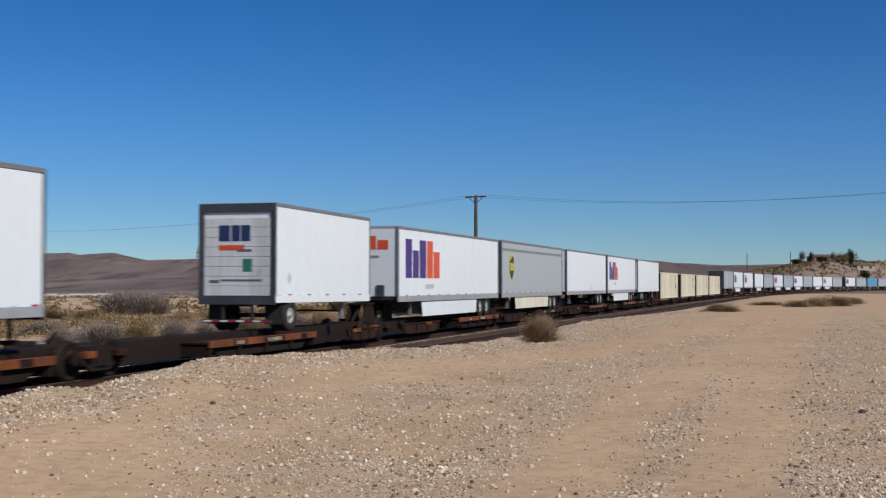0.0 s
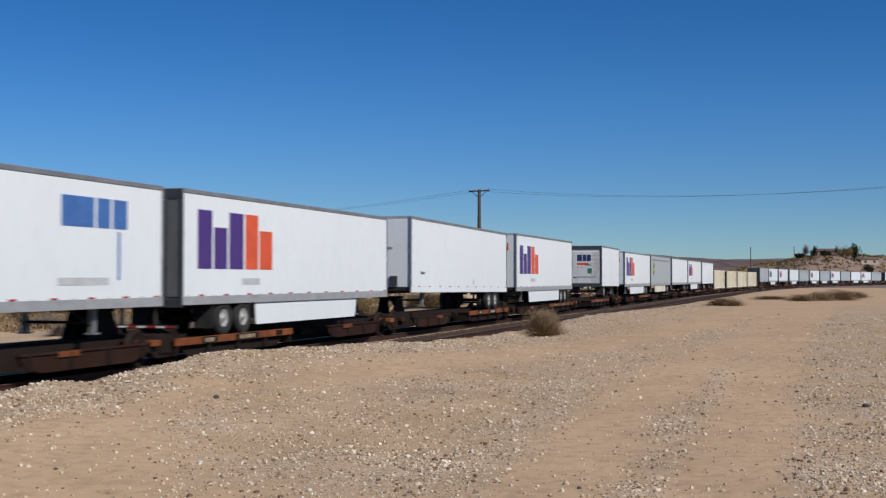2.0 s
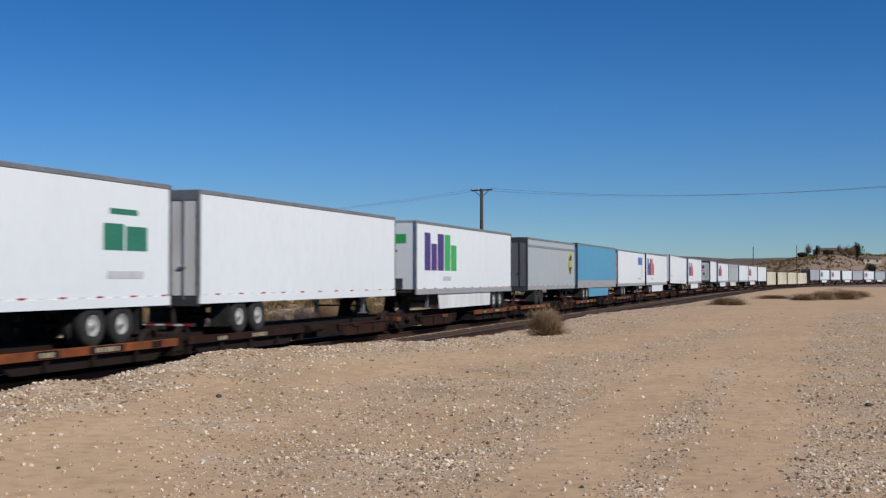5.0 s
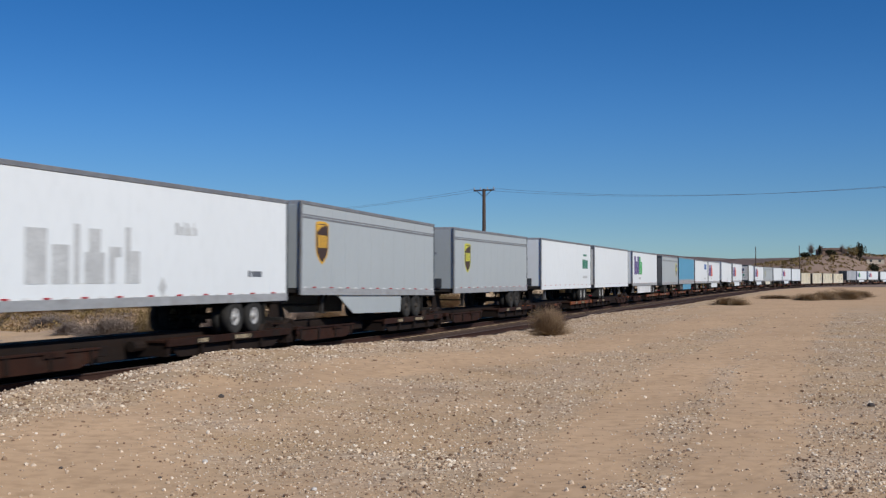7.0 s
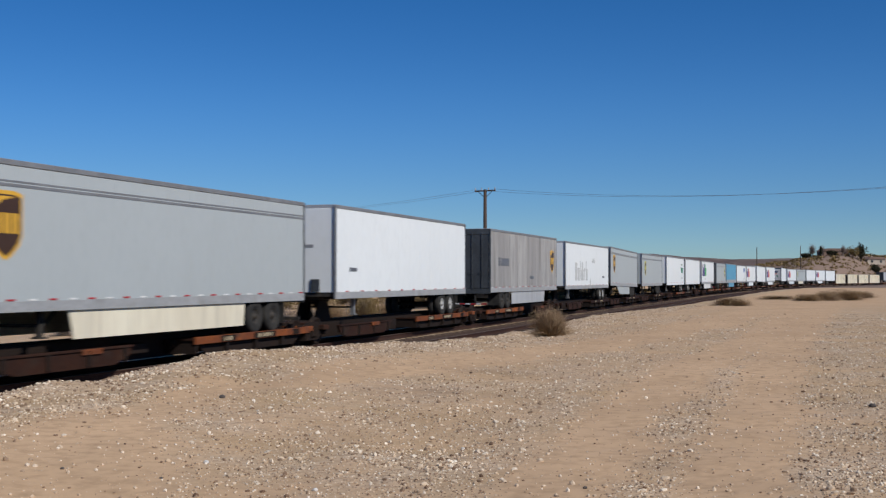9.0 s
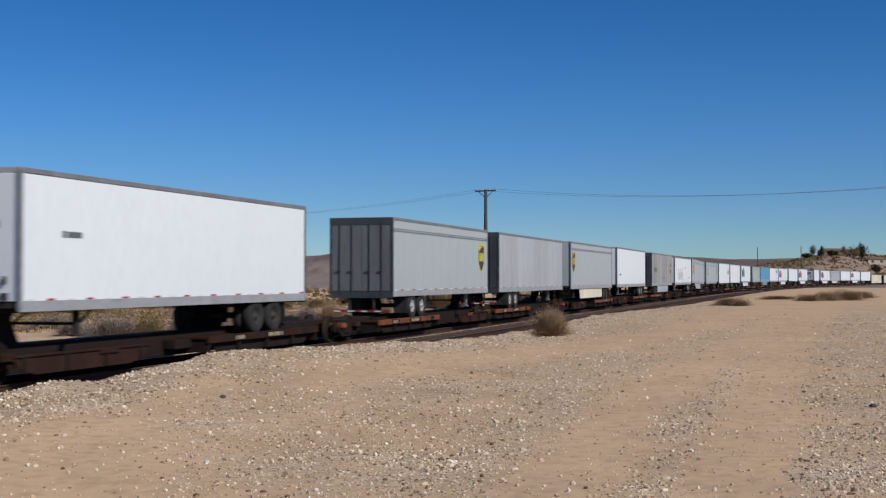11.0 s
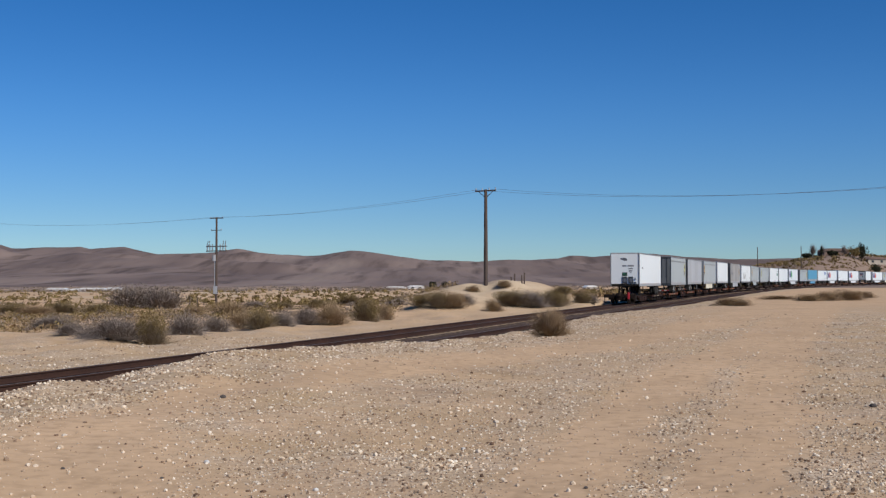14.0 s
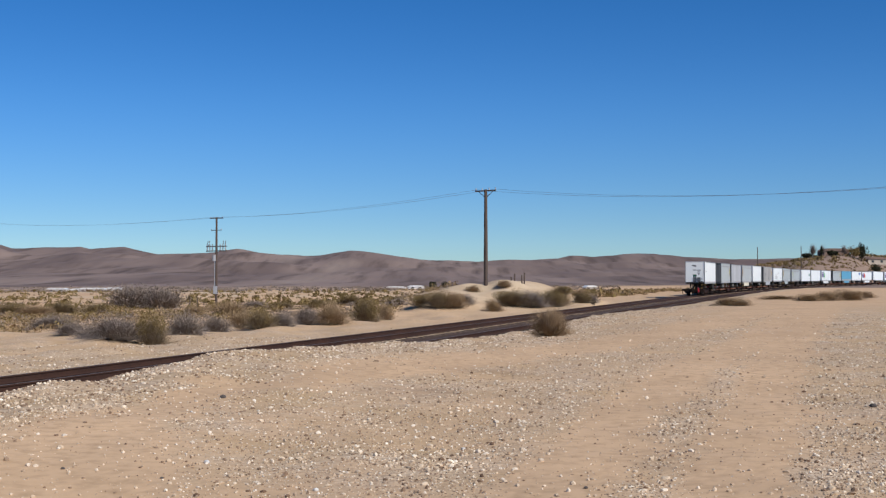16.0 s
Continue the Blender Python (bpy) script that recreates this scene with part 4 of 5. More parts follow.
        bm = box(B(), -h - 2.9, -h - 2.2, -0.13, 0.13, 0.68, 0.98, 0.03)
        part("coupler", bm, MAT["truck_steel"], car, "rusty knuckle coupler")
        bm = box(B(), -h - 2.45, -h - 2.27, -0.92, -0.72, 0.42, 1.02, 0.05)
        part("tail_device", bm, MAT["red"], car, "red end-of-train marker box")
    return car


S2, FX, FG, FF = ("shield",), "two_tone", "two_tone_green", "two_tone_faded"
# start of the near end along the line, length, and what it is
LOADS = [
    ("A", -332.27, 14.9, dict(label="white semi-trailer with a smudged nose, last on the train", paint="white", nose_near=True, bright=False, nose_marks="signs", marks=[("small_words", -5.6, 3.2, .25)])),
    ("B", -308.78, 14.1, dict(label="gray semi-trailer with dark doors and a gold shield", paint="gray", nose_near=False, stripe=True, rear="door", marks=[("shield_pale", 5.9, 3.25, .95)])),
    ("C", -292.40, 16.1, dict(label="plain silver-gray semi-trailer with dark doors", paint="silver", nose_near=False, rear="dark")),
    ("D", -273.45, 16.25, dict(label="gray semi-trailer with a brown and gold shield and cream skirts", paint="gray", nose_near=True, stripe=True, bright=False, skirt=(0, 0, "cream"), marks=[("shield", -7.25, 3.35, 1.0)])),
    ("E", -254.45, 16.1, dict(label="plain white semi-trailer with bright wheels", paint="white", nose_near=True, marks=[("small_words", -6.4, 2.55, .25)])),
    ("F", -233.75, 16.0, dict(label="streaked dirty gray semi-trailer with a faded shield", paint="dirty", nose_near=False, stripe=False, rear="dark", bright=False, skirt=(0, 0, "silver"), marks=[("small_words", -5.3, 3.1, .75), ("shield", 6.7, 3.3, .95), ("small_words", 1.2, 2.3, .3)])),
    ("G", -214.85, 16.6, dict(label="white semi-trailer with large pale gray print", paint="white", nose_near=True, marks=[("pale_word", -2.5, 2.7, 1.2), ("diamond", 0.6, 2.0, .9), ("pale_word", 1.9, 3.5, .3), ("small_words", 6.0, 2.35, .3)])),
    ("H", -197.16, 14.25, dict(label="gray semi-trailer with a brown and gold shield and wedge skirt", paint="gray", nose_near=True, stripe=True, bright=False, skirt=(0, 0, "gray"), marks=[("shield", -5.4, 3.3, 1.0)])),
    ("I", -179.77, 14.43, dict(label="gray semi-trailer with a yellow shield", paint="gray", nose_near=True, stripe=True, bright=False, marks=[("shield_pale", -5.0, 3.2, .95)])),
    ("J", -161.54, 16.3, dict(label="white semi-trailer with small green print", paint="white", nose_near=True, slim=True, marks=[("green_words", 6.0, 3.2, .9)])),
    ("K", -143.63, 16.15, dict(label="plain white semi-trailer with doors to the tail", paint="white", nose_near=False, rear="white", slim=True)),
    ("L", -124.75, 16.4, dict(label="white semi-trailer with violet and green block marks", paint="white", nose_near=True, skirt=(0, 0, "white_old"), marks=[(FG, -4.7, 3.35, 1.6)])),
    ("M", -104.34, 14.11, dict(label="gray semi-trailer with dark doors and a yellow shield", paint="gray", nose_near=False, stripe=True, rear="door", bright=False, marks=[("shield_pale", 5.5, 3.15, 1.05)])),
    ("N", -89.1, 16.4, dict(label="sky-blue semi-trailer with blue skirts", paint="blue", nose_near=False, rear="blue", band=True, skirt=(0, 0, "blue"))),
    ("O", -71.4, 16.2, dict(label="white semi-trailer with small blue print", paint="white", nose_near=False, rear="white", marks=[("blue_words", 5.0, 3.75, 1.15)])),
    ("P", -54.15, 16.3, dict(label="white semi-trailer with violet and orange block marks and pale skirts", paint="white", nose_near=False, rear="door", skirt=(0, 0, "white"), marks=[(FX, -4.9, 3.3, 1.6)])),
    ("Q", -34.84, 16.3, dict(label="plain white semi-trailer with a cream corner post", paint="white", nose_near=True, slim=True, marks=[("diamond", 1.5, 2.0, .7), ("small_words", -6.6, 2.35, .2)])),
    ("R", -16.19, 16.2, dict(label="white semi-trailer with violet and orange block marks", paint="white", nose_near=True, skirt=(0, 0, "white"), marks=[(FX, -4.9, 3.3, 1.6)])),
    ("S", 12.21, 8.53, dict(label="short white trailer with a scuffed roll-up door", paint="white", nose_near=False, pup=True, slim=True, marks=[("diamond", -3.2, 2.3, .7)])),
    ("T", 24.19, 16.4, dict(label="white semi-trailer with violet and orange block marks", paint="white", nose_near=True, skirt=(0, 0, "white"), marks=[(FX, -4.9, 3.3, 1.6)])),
    ("U", 41.47, 16.4, dict(label="gray semi-trailer with a yellow shield and cream skirts", paint="gray", nose_near=True, stripe=True, skirt=(0, 0, "cream"), marks=[("shield_pale", -6.0, 3.2, 1.0)])),
    ("V", 59.72, 16.2, dict(label="plain white semi-trailer on the train", paint="white", nose_near=True, marks=[("diamond", 1.5, 2.0, .7)])),
    ("W", 76.93, 15.9, dict(label="white semi-trailer with faded coloured block marks", paint="white", nose_near=True, skirt=(0, 0, "white"), marks=[(FF, -4.9, 3.35, 1.45)])),
    ("X", 94.72, 15.9, dict(label="plain clean white semi-trailer with white doors", paint="white", nose_near=False, rear="white", slim=True)),
    ("c1", 113.09, 16.1, "box"), ("c2", 133.74, 16.1, "box"), ("c3", 152.67, 16.1, "box"), ("c4", 171.18, 16.1, "box"),
    ("f1", 194.12, 15.7, dict(label="silver-gray semi-trailer with dark doors", paint="silver", nose_near=False, rear="dark")),
    ("f2", 211.73, 16.0, dict(label="white semi-trailer with coloured block marks near its tail", paint="white", nose_near=True, skirt=(0, 0, "white"), marks=[(FG, -4.9, 3.35, 1.45)])),
    ("f3", 230.91, 16.3, dict(label="white semi-trailer with dark coloured block marks", paint="white", nose_near=True, marks=[(FX, -4.9, 3.35, 1.45)])),
    ("f4", 251.03, 16.1, dict(label="plain white semi-trailer on the train", paint="white", nose_near=False, rear="door", skirt=(0, 0, "white"))),
    ("f5", 269.33, 16.2, dict(label="gray semi-trailer with a ribbed band", paint="gray", nose_near=True, stripe=True)),
    ("f6", 288.78, 16.0, dict(label="white semi-trailer with faded coloured block marks", paint="white", nose_near=True, skirt=(0, 0, "white"), marks=[(FF, -4.9, 3.35, 1.45)])),
    ("f7", 307.29, 16.1, dict(label="gray semi-trailer with a ribbed band", paint="gray", nose_near=True, stripe=True, skirt=(0, 0, "white"))),
    ("f8", 325.91, 16.0, dict(label="white semi-trailer with faded coloured block marks", paint="white", nose_near=True, skirt=(0, 0, "white"), marks=[(FF, -4.9, 3.35, 1.45)])),
    ("f9", 343.46, 15.9, dict(label="dull gray semi-trailer with dark doors", paint="gray", nose_near=False, rear="dark")),
    ("f10", 361.19, 15.9, dict(label="white semi-trailer with pale skirts", paint="white", nose_near=False, rear="door", skirt=(0, 0, "white"))),
    ("f11", 378.72, 15.9, dict(label="white semi-trailer with faded coloured block marks", paint="white", nose_near=True, skirt=(0, 0, "white"), marks=[(FF, -4.9, 3.35, 1.45)])),
    ("f12", 395.93, 16.0, dict(label="gray semi-trailer with a ribbed band", paint="gray", nose_near=True, stripe=True)),
    ("f13", 418.31, 16.0, dict(label="white semi-trailer with coloured block marks", paint="white", nose_near=False, rear="dark", marks=[(FF, -4.9, 3.35, 1.45)])),
    ("f14", 436.97, 16.0, dict(label="gray semi-trailer with a ribbed band", paint="gray", nose_near=True, stripe=True)),
    ("f15", 455.44, 16.0, dict(label="plain sky-blue semi-trailer far ahead", paint="blue", nose_near=False, rear="blue")),
    ("f16", 473.75, 15.9, dict(label="gray semi-trailer with a ribbed band", paint="gray", nose_near=True, stripe=True)),
]

# how some sit: metres by which the end towards the tail and the other end stand higher
TILT = {"Q": (0.13, 0.0), "H": (0.16, -0.04), "S": (0.15, 0.06)}


def build_train():
    n = len(LOADS)
    ends = [(s, s + l) for _, s, l, _ in LOADS]
    for i, (key, s, l, spec) in enumerate(LOADS):
        mid = s + l / 2
        if spec == "box":
            thing = container("cream corrugated container riding low on the train", l)
            nose = False
        else:
            thing = trailer(length=l, tall={"A": -0.06, "H": -0.04, "I": -0.08, "S": 0.03, "T": -0.03, "M": -0.06, "N": 0.03, "O": -0.03, "R": 0.13, "Q": 0.06, "D": 0.06, "E": 0.15, "F": 0.12, "G": 0.04}.get(key, 0.0), **spec)
            nose = spec["nose_near"]
        moving.append((thing, mid, *TILT.get(key, (0.0, 0.0))))
        a = (ends[i - 1][1] + s) / 2 if i else s - 1.0
        b = (ends[i + 1][0] + s + l) / 2 if i < n - 1 else s + l + 1
        if key == "S":
            a = s - 9.5
        if key == "R":
            b = ends[i + 1][0] - 9.5
        paint = "brown_steel" if key in "GHIAKUX" else "orange_steel"
        car = spine_car(b - a, not nose, paint, key == "A", spec == "box", mid - (a + b) / 2)
        moving.append((car, (a + b) / 2, 0.0, 0.0))


build_train()


# ---- poles and wires ----
def utility_pole(x, y, top, kind, label, r=0.15):
    z = ground_z(x, y)
    p = tagged(new("utility_pole"), label, "utility pole", "poles along the line")
    p.matrix_basis = pose(x, y, z - 0.3)
    hgt = top - z + 0.3
    part("pole", cyl(B(), (0, 0, 0), (0, 0, hgt), r * 1.15, r * 0.8, 12), MAT["pole_wood"], p)
    yaw = math.radians(-33)
    c, sn = math.cos(yaw), math.sin(yaw)

    def arm(zz, half, th=0.11, name="crossarm"):
        bm = box(B(), -half, half, -th / 2, th / 2, zz - th / 2, zz + th / 2, 0.01)
        bmesh.ops.rotate(bm, verts=bm.verts[:], cent=(0, 0, 0), matrix=Matrix.Rotation(yaw, 3, "Z"))
        return part(name, bm, MAT["pole_wood"], p)

    def pin(o, zz, hh=0.22, rr=0.06):
        part("insulator", cyl(B(), (o * c, o * sn, zz), (o * c, o * sn, zz + hh), rr, rr * 0.6, 8), MAT["insulator"], p)
    if kind == "plain":
        arm(hgt - 0.12, 1.05)
        for o in (-1.0, -0.35, 0.35, 1.0):
            pin(o, hgt - 0.07)
        bm = B()
        for sg in (-1, 1):
            cyl(bm, (sg * 0.75 * c, sg * 0.75 * sn, hgt - 0.15), (0, 0, hgt - 0.75), 0.03, n=6)
        part("brace", bm, MAT["pole_wood"], p)
    elif kind == "gear":
        arm(hgt - 0.12, 1.15)
        for o in (-1.0, -0.4, 0.4, 1.0):
            pin(o, hgt - 0.07, 0.12)
        arm(hgt - 1.65, 0.9, 0.08)
        for o in (-0.85, 0.8):
            pin(o, hgt - 1.62, 0.18)
        arm(hgt - 3.7, 1.75, 0.12)
        arm(hgt - 4.3, 1.75, 0.12)
        for o in (-1.6, -1.15, -0.7, 0.65, 1.1, 1.55):
            part("fuse_cutout", cyl(B(), (o * c, o * sn, hgt - 4.25), (o * c, o * sn, hgt - 3.45), 0.07, 0.07, 8), MAT["insulator"], p)
        for o in (-1.6, -1.35, 1.1, 1.45):
            bm = cyl(B(), (o * c, o * sn, hgt - 3.6), ((o + .15) * c, (o + .15) * sn, hgt - 3.0), 0.04, 0.04, 6)
            part("arrester", bm, MAT["wire"], p)
        part("transformer", cyl(B(), (-0.3, -0.1, hgt - 5.6), (-0.3, -0.1, hgt - 4.8), 0.24, n=12), MAT["insulator"], p, "gray transformer can")
        part("conduit", cyl(B(), (-0.2, -0.12, 2.8), (-0.2, -0.12, hgt - 5.6), 0.05, n=8), MAT["insulator"], p)
        part("meter_box", box(B(), -0.35, 0.15, -0.3, -0.1, 2.4, 3.4, 0.02), MAT["insulator"], p, "gray meter box")
    return p


POLES = [(-28.9, 160.0, 10.05), (3.75, 110.0, 10.05), (48.0, 70.0, 10.05)]
utility_pole(*POLES[0], "gear", "weathered wooden pole with switch gear, transformer and meter box")
utility_pole(*POLES[1], "plain", "tall slim wooden power pole behind the sand mound", 0.17)
utility_pole(97.8, 390.0, 12.0, "none", "far bare wooden pole on the hillside")
utility_pole(128.5, 450.0, 13.9, "none", "far bare wooden pole on the hillside")


def span(a, b, sag, off):
    """A hanging wire as a thin tube."""
    cu = bpy.data.curves.new("power_line", "CURVE")
    cu.dimensions, cu.bevel_depth, cu.bevel_resolution = "3D", 0.010, 1
    sp = cu.splines.new("POLY")
    n = 24
    sp.points.add(n)
    a, b = Vector(a), Vector(b)
    side = Vector((math.cos(radians(-33)), math.sin(radians(-33)), 0)) * off
    for i in range(n + 1):
        k = i / n
        p = a.lerp(b, k) + side - Vector((0, 0, 4 * sag * k * (1 - k)))
        sp.points[i].co = (*p, 1)
    cu.materials.append(MAT["wire"])
    me = bpy.data.meshes.new_from_object(new("tmp", cu).evaluated_get(bpy.context.evaluated_depsgraph_get()))
    bpy.data.objects.remove(bpy.data.objects["tmp"])
    return tagged(new("power_line", me), "thin gray overhead wire sagging between poles", "power line", "overhead wires")


LEFT = (-96.0, 262.0, 13.9)
for o in (-1.0, 1.0):
    span(LEFT, POLES[0], 0.8, o)
    span(POLES[0], POLES[1], 0.55, o)
    span(POLES[1], POLES[2], 1.65, o)


# ---- desert plants ----
def leafy(name, cols, rough=0.9):
    m = bpy.data.materials.new(name)
    nt, nd, lk, b = nodes_of(m)
    geo = nd.new("ShaderNodeNewGeometry")
    ramp = nd.new("ShaderNodeValToRGB")
    ramp.color_ramp.elements[0].color, ramp.color_ramp.elements[1].color = (*cols[0], 1), (*cols[-1], 1)
    for k, c in enumerate(cols[1:-1]):
        ramp.color_ramp.elements.new((k + 1) / (len(cols) - 1)).color = (*c, 1)
    lk.new(geo.outputs["Random Per Island"], ramp.inputs[0])
    c = mix_rgb(nt, noise_fac(nt, 1.2, 3, 0.35, 1.4), ramp.outputs[0], cols[0])
    lk.new(c, b.inputs["Base Color"])
    b.inputs["Roughness"].default_value = rough
    b.inputs["Specular IOR Level"].default_value = 0.1
    return m


PLANT = {
    "tan": (leafy("dry_tan_leaves", [(0.20, 0.135, 0.07), (0.30, 0.205, 0.11), (0.40, 0.285, 0.165)]), leafy("dry_twigs", [(0.24, 0.165, 0.10), (0.42, 0.30, 0.19)])),
    "olive": (leafy("olive_leaves", [(0.12, 0.085, 0.035), (0.19, 0.135, 0.055), (0.27, 0.19, 0.085)]), leafy("olive_twigs", [(0.16, 0.12, 0.08), (0.28, 0.21, 0.13)])),
    "gray": (leafy("gray_leaves", [(0.17, 0.135, 0.11), (0.235, 0.185, 0.15), (0.31, 0.245, 0.2)]), leafy("gray_twigs", [(0.16, 0.13, 0.11), (0.30, 0.245, 0.21)])),
    "dark": (leafy("dark_leaves", [(0.022, 0.026, 0.014), (0.04, 0.042, 0.024), (0.065, 0.06, 0.035)]), leafy("dark_twigs", [(0.05, 0.04, 0.03), (0.09, 0.07, 0.05)])),
}


def strands(rnd, n, wide, high, upright, thick):
    """Bent three-sided twigs that fan out of one root."""
    co, fa = [], []
    for _ in range(n):
        a, lean = rnd.uniform(0, 6.2832), abs(rnd.normal(0, 1)) * (1 - upright) + 0.08
        lean = min(lean, 1.35)
        ln = rnd.uniform(0.55, 1.0)
        d = np.array([math.sin(lean) * math.cos(a) * wide, math.sin(lean) * math.sin(a) * wide, math.cos(lean) * high]) * ln
        p0 = np.array([rnd.normal(0, wide * 0.10), rnd.normal(0, wide * 0.10), 0.0])
        p1 = p0 + d * 0.5 + rnd.normal(0, 0.05, 3) * wide
        p2 = p0 + d + rnd.normal(0, 0.07, 3) * wide
        p2[2] = max(p2[2], 0.03)
        k = len(co)
        w = thick * rnd.uniform(0.6, 1.4)
        t = np.array([-math.sin(a), math.cos(a), 0]) * w
        q = np.array([0, 0, w]) + np.array([math.cos(a), math.sin(a), 0]) * w * 0.6
        co += [tuple(p0 + t), tuple(p0 - t), tuple(p0 + q), tuple(p1 + t * .7), tuple(p1 - t * .7), tuple(p1 + q * .7), tuple(p2)]
        fa += [(k, k + 1, k + 4, k + 3), (k + 1, k + 2, k + 5, k + 4), (k + 2, k, k + 3, k + 5), (k + 3, k + 4, k + 6), (k + 4, k + 5, k + 6), (k + 5, k + 3, k + 6)]
    return co, fa


def leaves(rnd, n, wide, high, size, hollow=0.35):
    """Small folded leaves and sprigs through an uneven crown."""
    co, fa = [], []
    lobes = [(rnd.uniform(-.55, .55) * wide, rnd.uniform(-.55, .55) * wide, rnd.uniform(.35, .7) * high, rnd.uniform(.35, .6)) for _ in range(9)]
    while len(fa) < n * 2:
        lx, ly, lz, lr = lobes[rnd.randint(len(lobes))]
        v = rnd.normal(0, 1, 3)
        v /= np.linalg.norm(v)
        r = lr * (hollow + (1 - hollow) * rnd.uniform() ** 0.4)
        c = np.array([lx + v[0] * r * wide * .8, ly + v[1] * r * wide * .8, lz + v[2] * r * high * .75])
        if c[2] < 0.02:
            continue
        a, b = rnd.normal(0, 1, 3), rnd.normal(0, 1, 3)
        a = a / np.linalg.norm(a) * size * rnd.uniform(.6, 1.3)
        b = b / np.linalg.norm(b) * size * rnd.uniform(.25, .5)
        k = len(co)
        co += [tuple(c - a), tuple(c + b), tuple(c + a), tuple(c - b + np.array([0, 0, size * .2]))]
        fa += [(k, k + 1, k + 2), (k, k + 2, k + 3)]
    return co, fa


def raw_mesh(name, co, fa, material):
    me = bpy.data.meshes.new(name)
    me.from_pydata(co, [], fa)
    me.materials.append(material)
    me.update()
    return me


def bush_model(seed, kind, wide, high, twigs, nleaves, size, upright=0.2):
    rnd = np.random.RandomState(seed)
    lm, tm = PLANT[kind]
    return (raw_mesh("twig_mass", *strands(rnd, twigs, wide, high, upright, 0.008), tm),
            raw_mesh("foliage", *leaves(rnd, nleaves, wide * .8, high, size), lm) if nleaves else None)


MODELS = {
    "tumble": bush_model(1, "tan", 0.62, 0.85, 2600, 2600, 0.014, 0.1),
    "gray_a": bush_model(2, "gray", 1.0, 0.85, 2200, 5200, 0.018),
    "gray_b": bush_model(3, "gray", 0.9, 0.7, 2000, 4600, 0.018),
    "olive_a": bush_model(4, "olive", 0.9, 0.9, 1500, 5600, 0.021),
    "olive_b": bush_model(5, "olive", 1.0, 0.75, 1500, 5400, 0.021),
    "tan_a": bush_model(6, "tan", 0.9, 0.75, 2000, 4600, 0.018),
    "tan_b": bush_model(7, "tan", 0.8, 0.6, 1800, 3600, 0.018),
    "bare": bush_model(8, "gray", 1.1, 1.0, 1300, 500, 0.04, 0.45),
}
WORDS = {
    "tumble": "round dry brown tumbleweed bush by the track", "gray_a": "gray brittle desert shrub on sandy soil", "gray_b": "low gray desert shrub on sandy soil",
    "olive_a": "olive-green creosote bush on sandy soil", "olive_b": "spreading olive desert bush on sand", "tan_a": "dry tan desert shrub on sandy soil",
    "tan_b": "small dry tan desert shrub on sand", "bare": "tall bare gray-mauve thicket of twigs",
}


def bush(model, x, y, k, squash=1.0, turn=None):
    b = tagged(new("desert_bush"), WORDS[model], "bush", "desert bushes")
    m = MODELS[model]
    part("twig_mass", m[0], None, b)
    if m[1]:
        part("foliage", m[1], None, b)
    b.matrix_basis = pose(x, y, ground_z(x, y) - 0.04, 0, 0, random.uniform(0, 360) if turn is None else turn) @ Matrix.Diagonal((k * 1.55, k * 1.55, k * squash, 1))
    return b


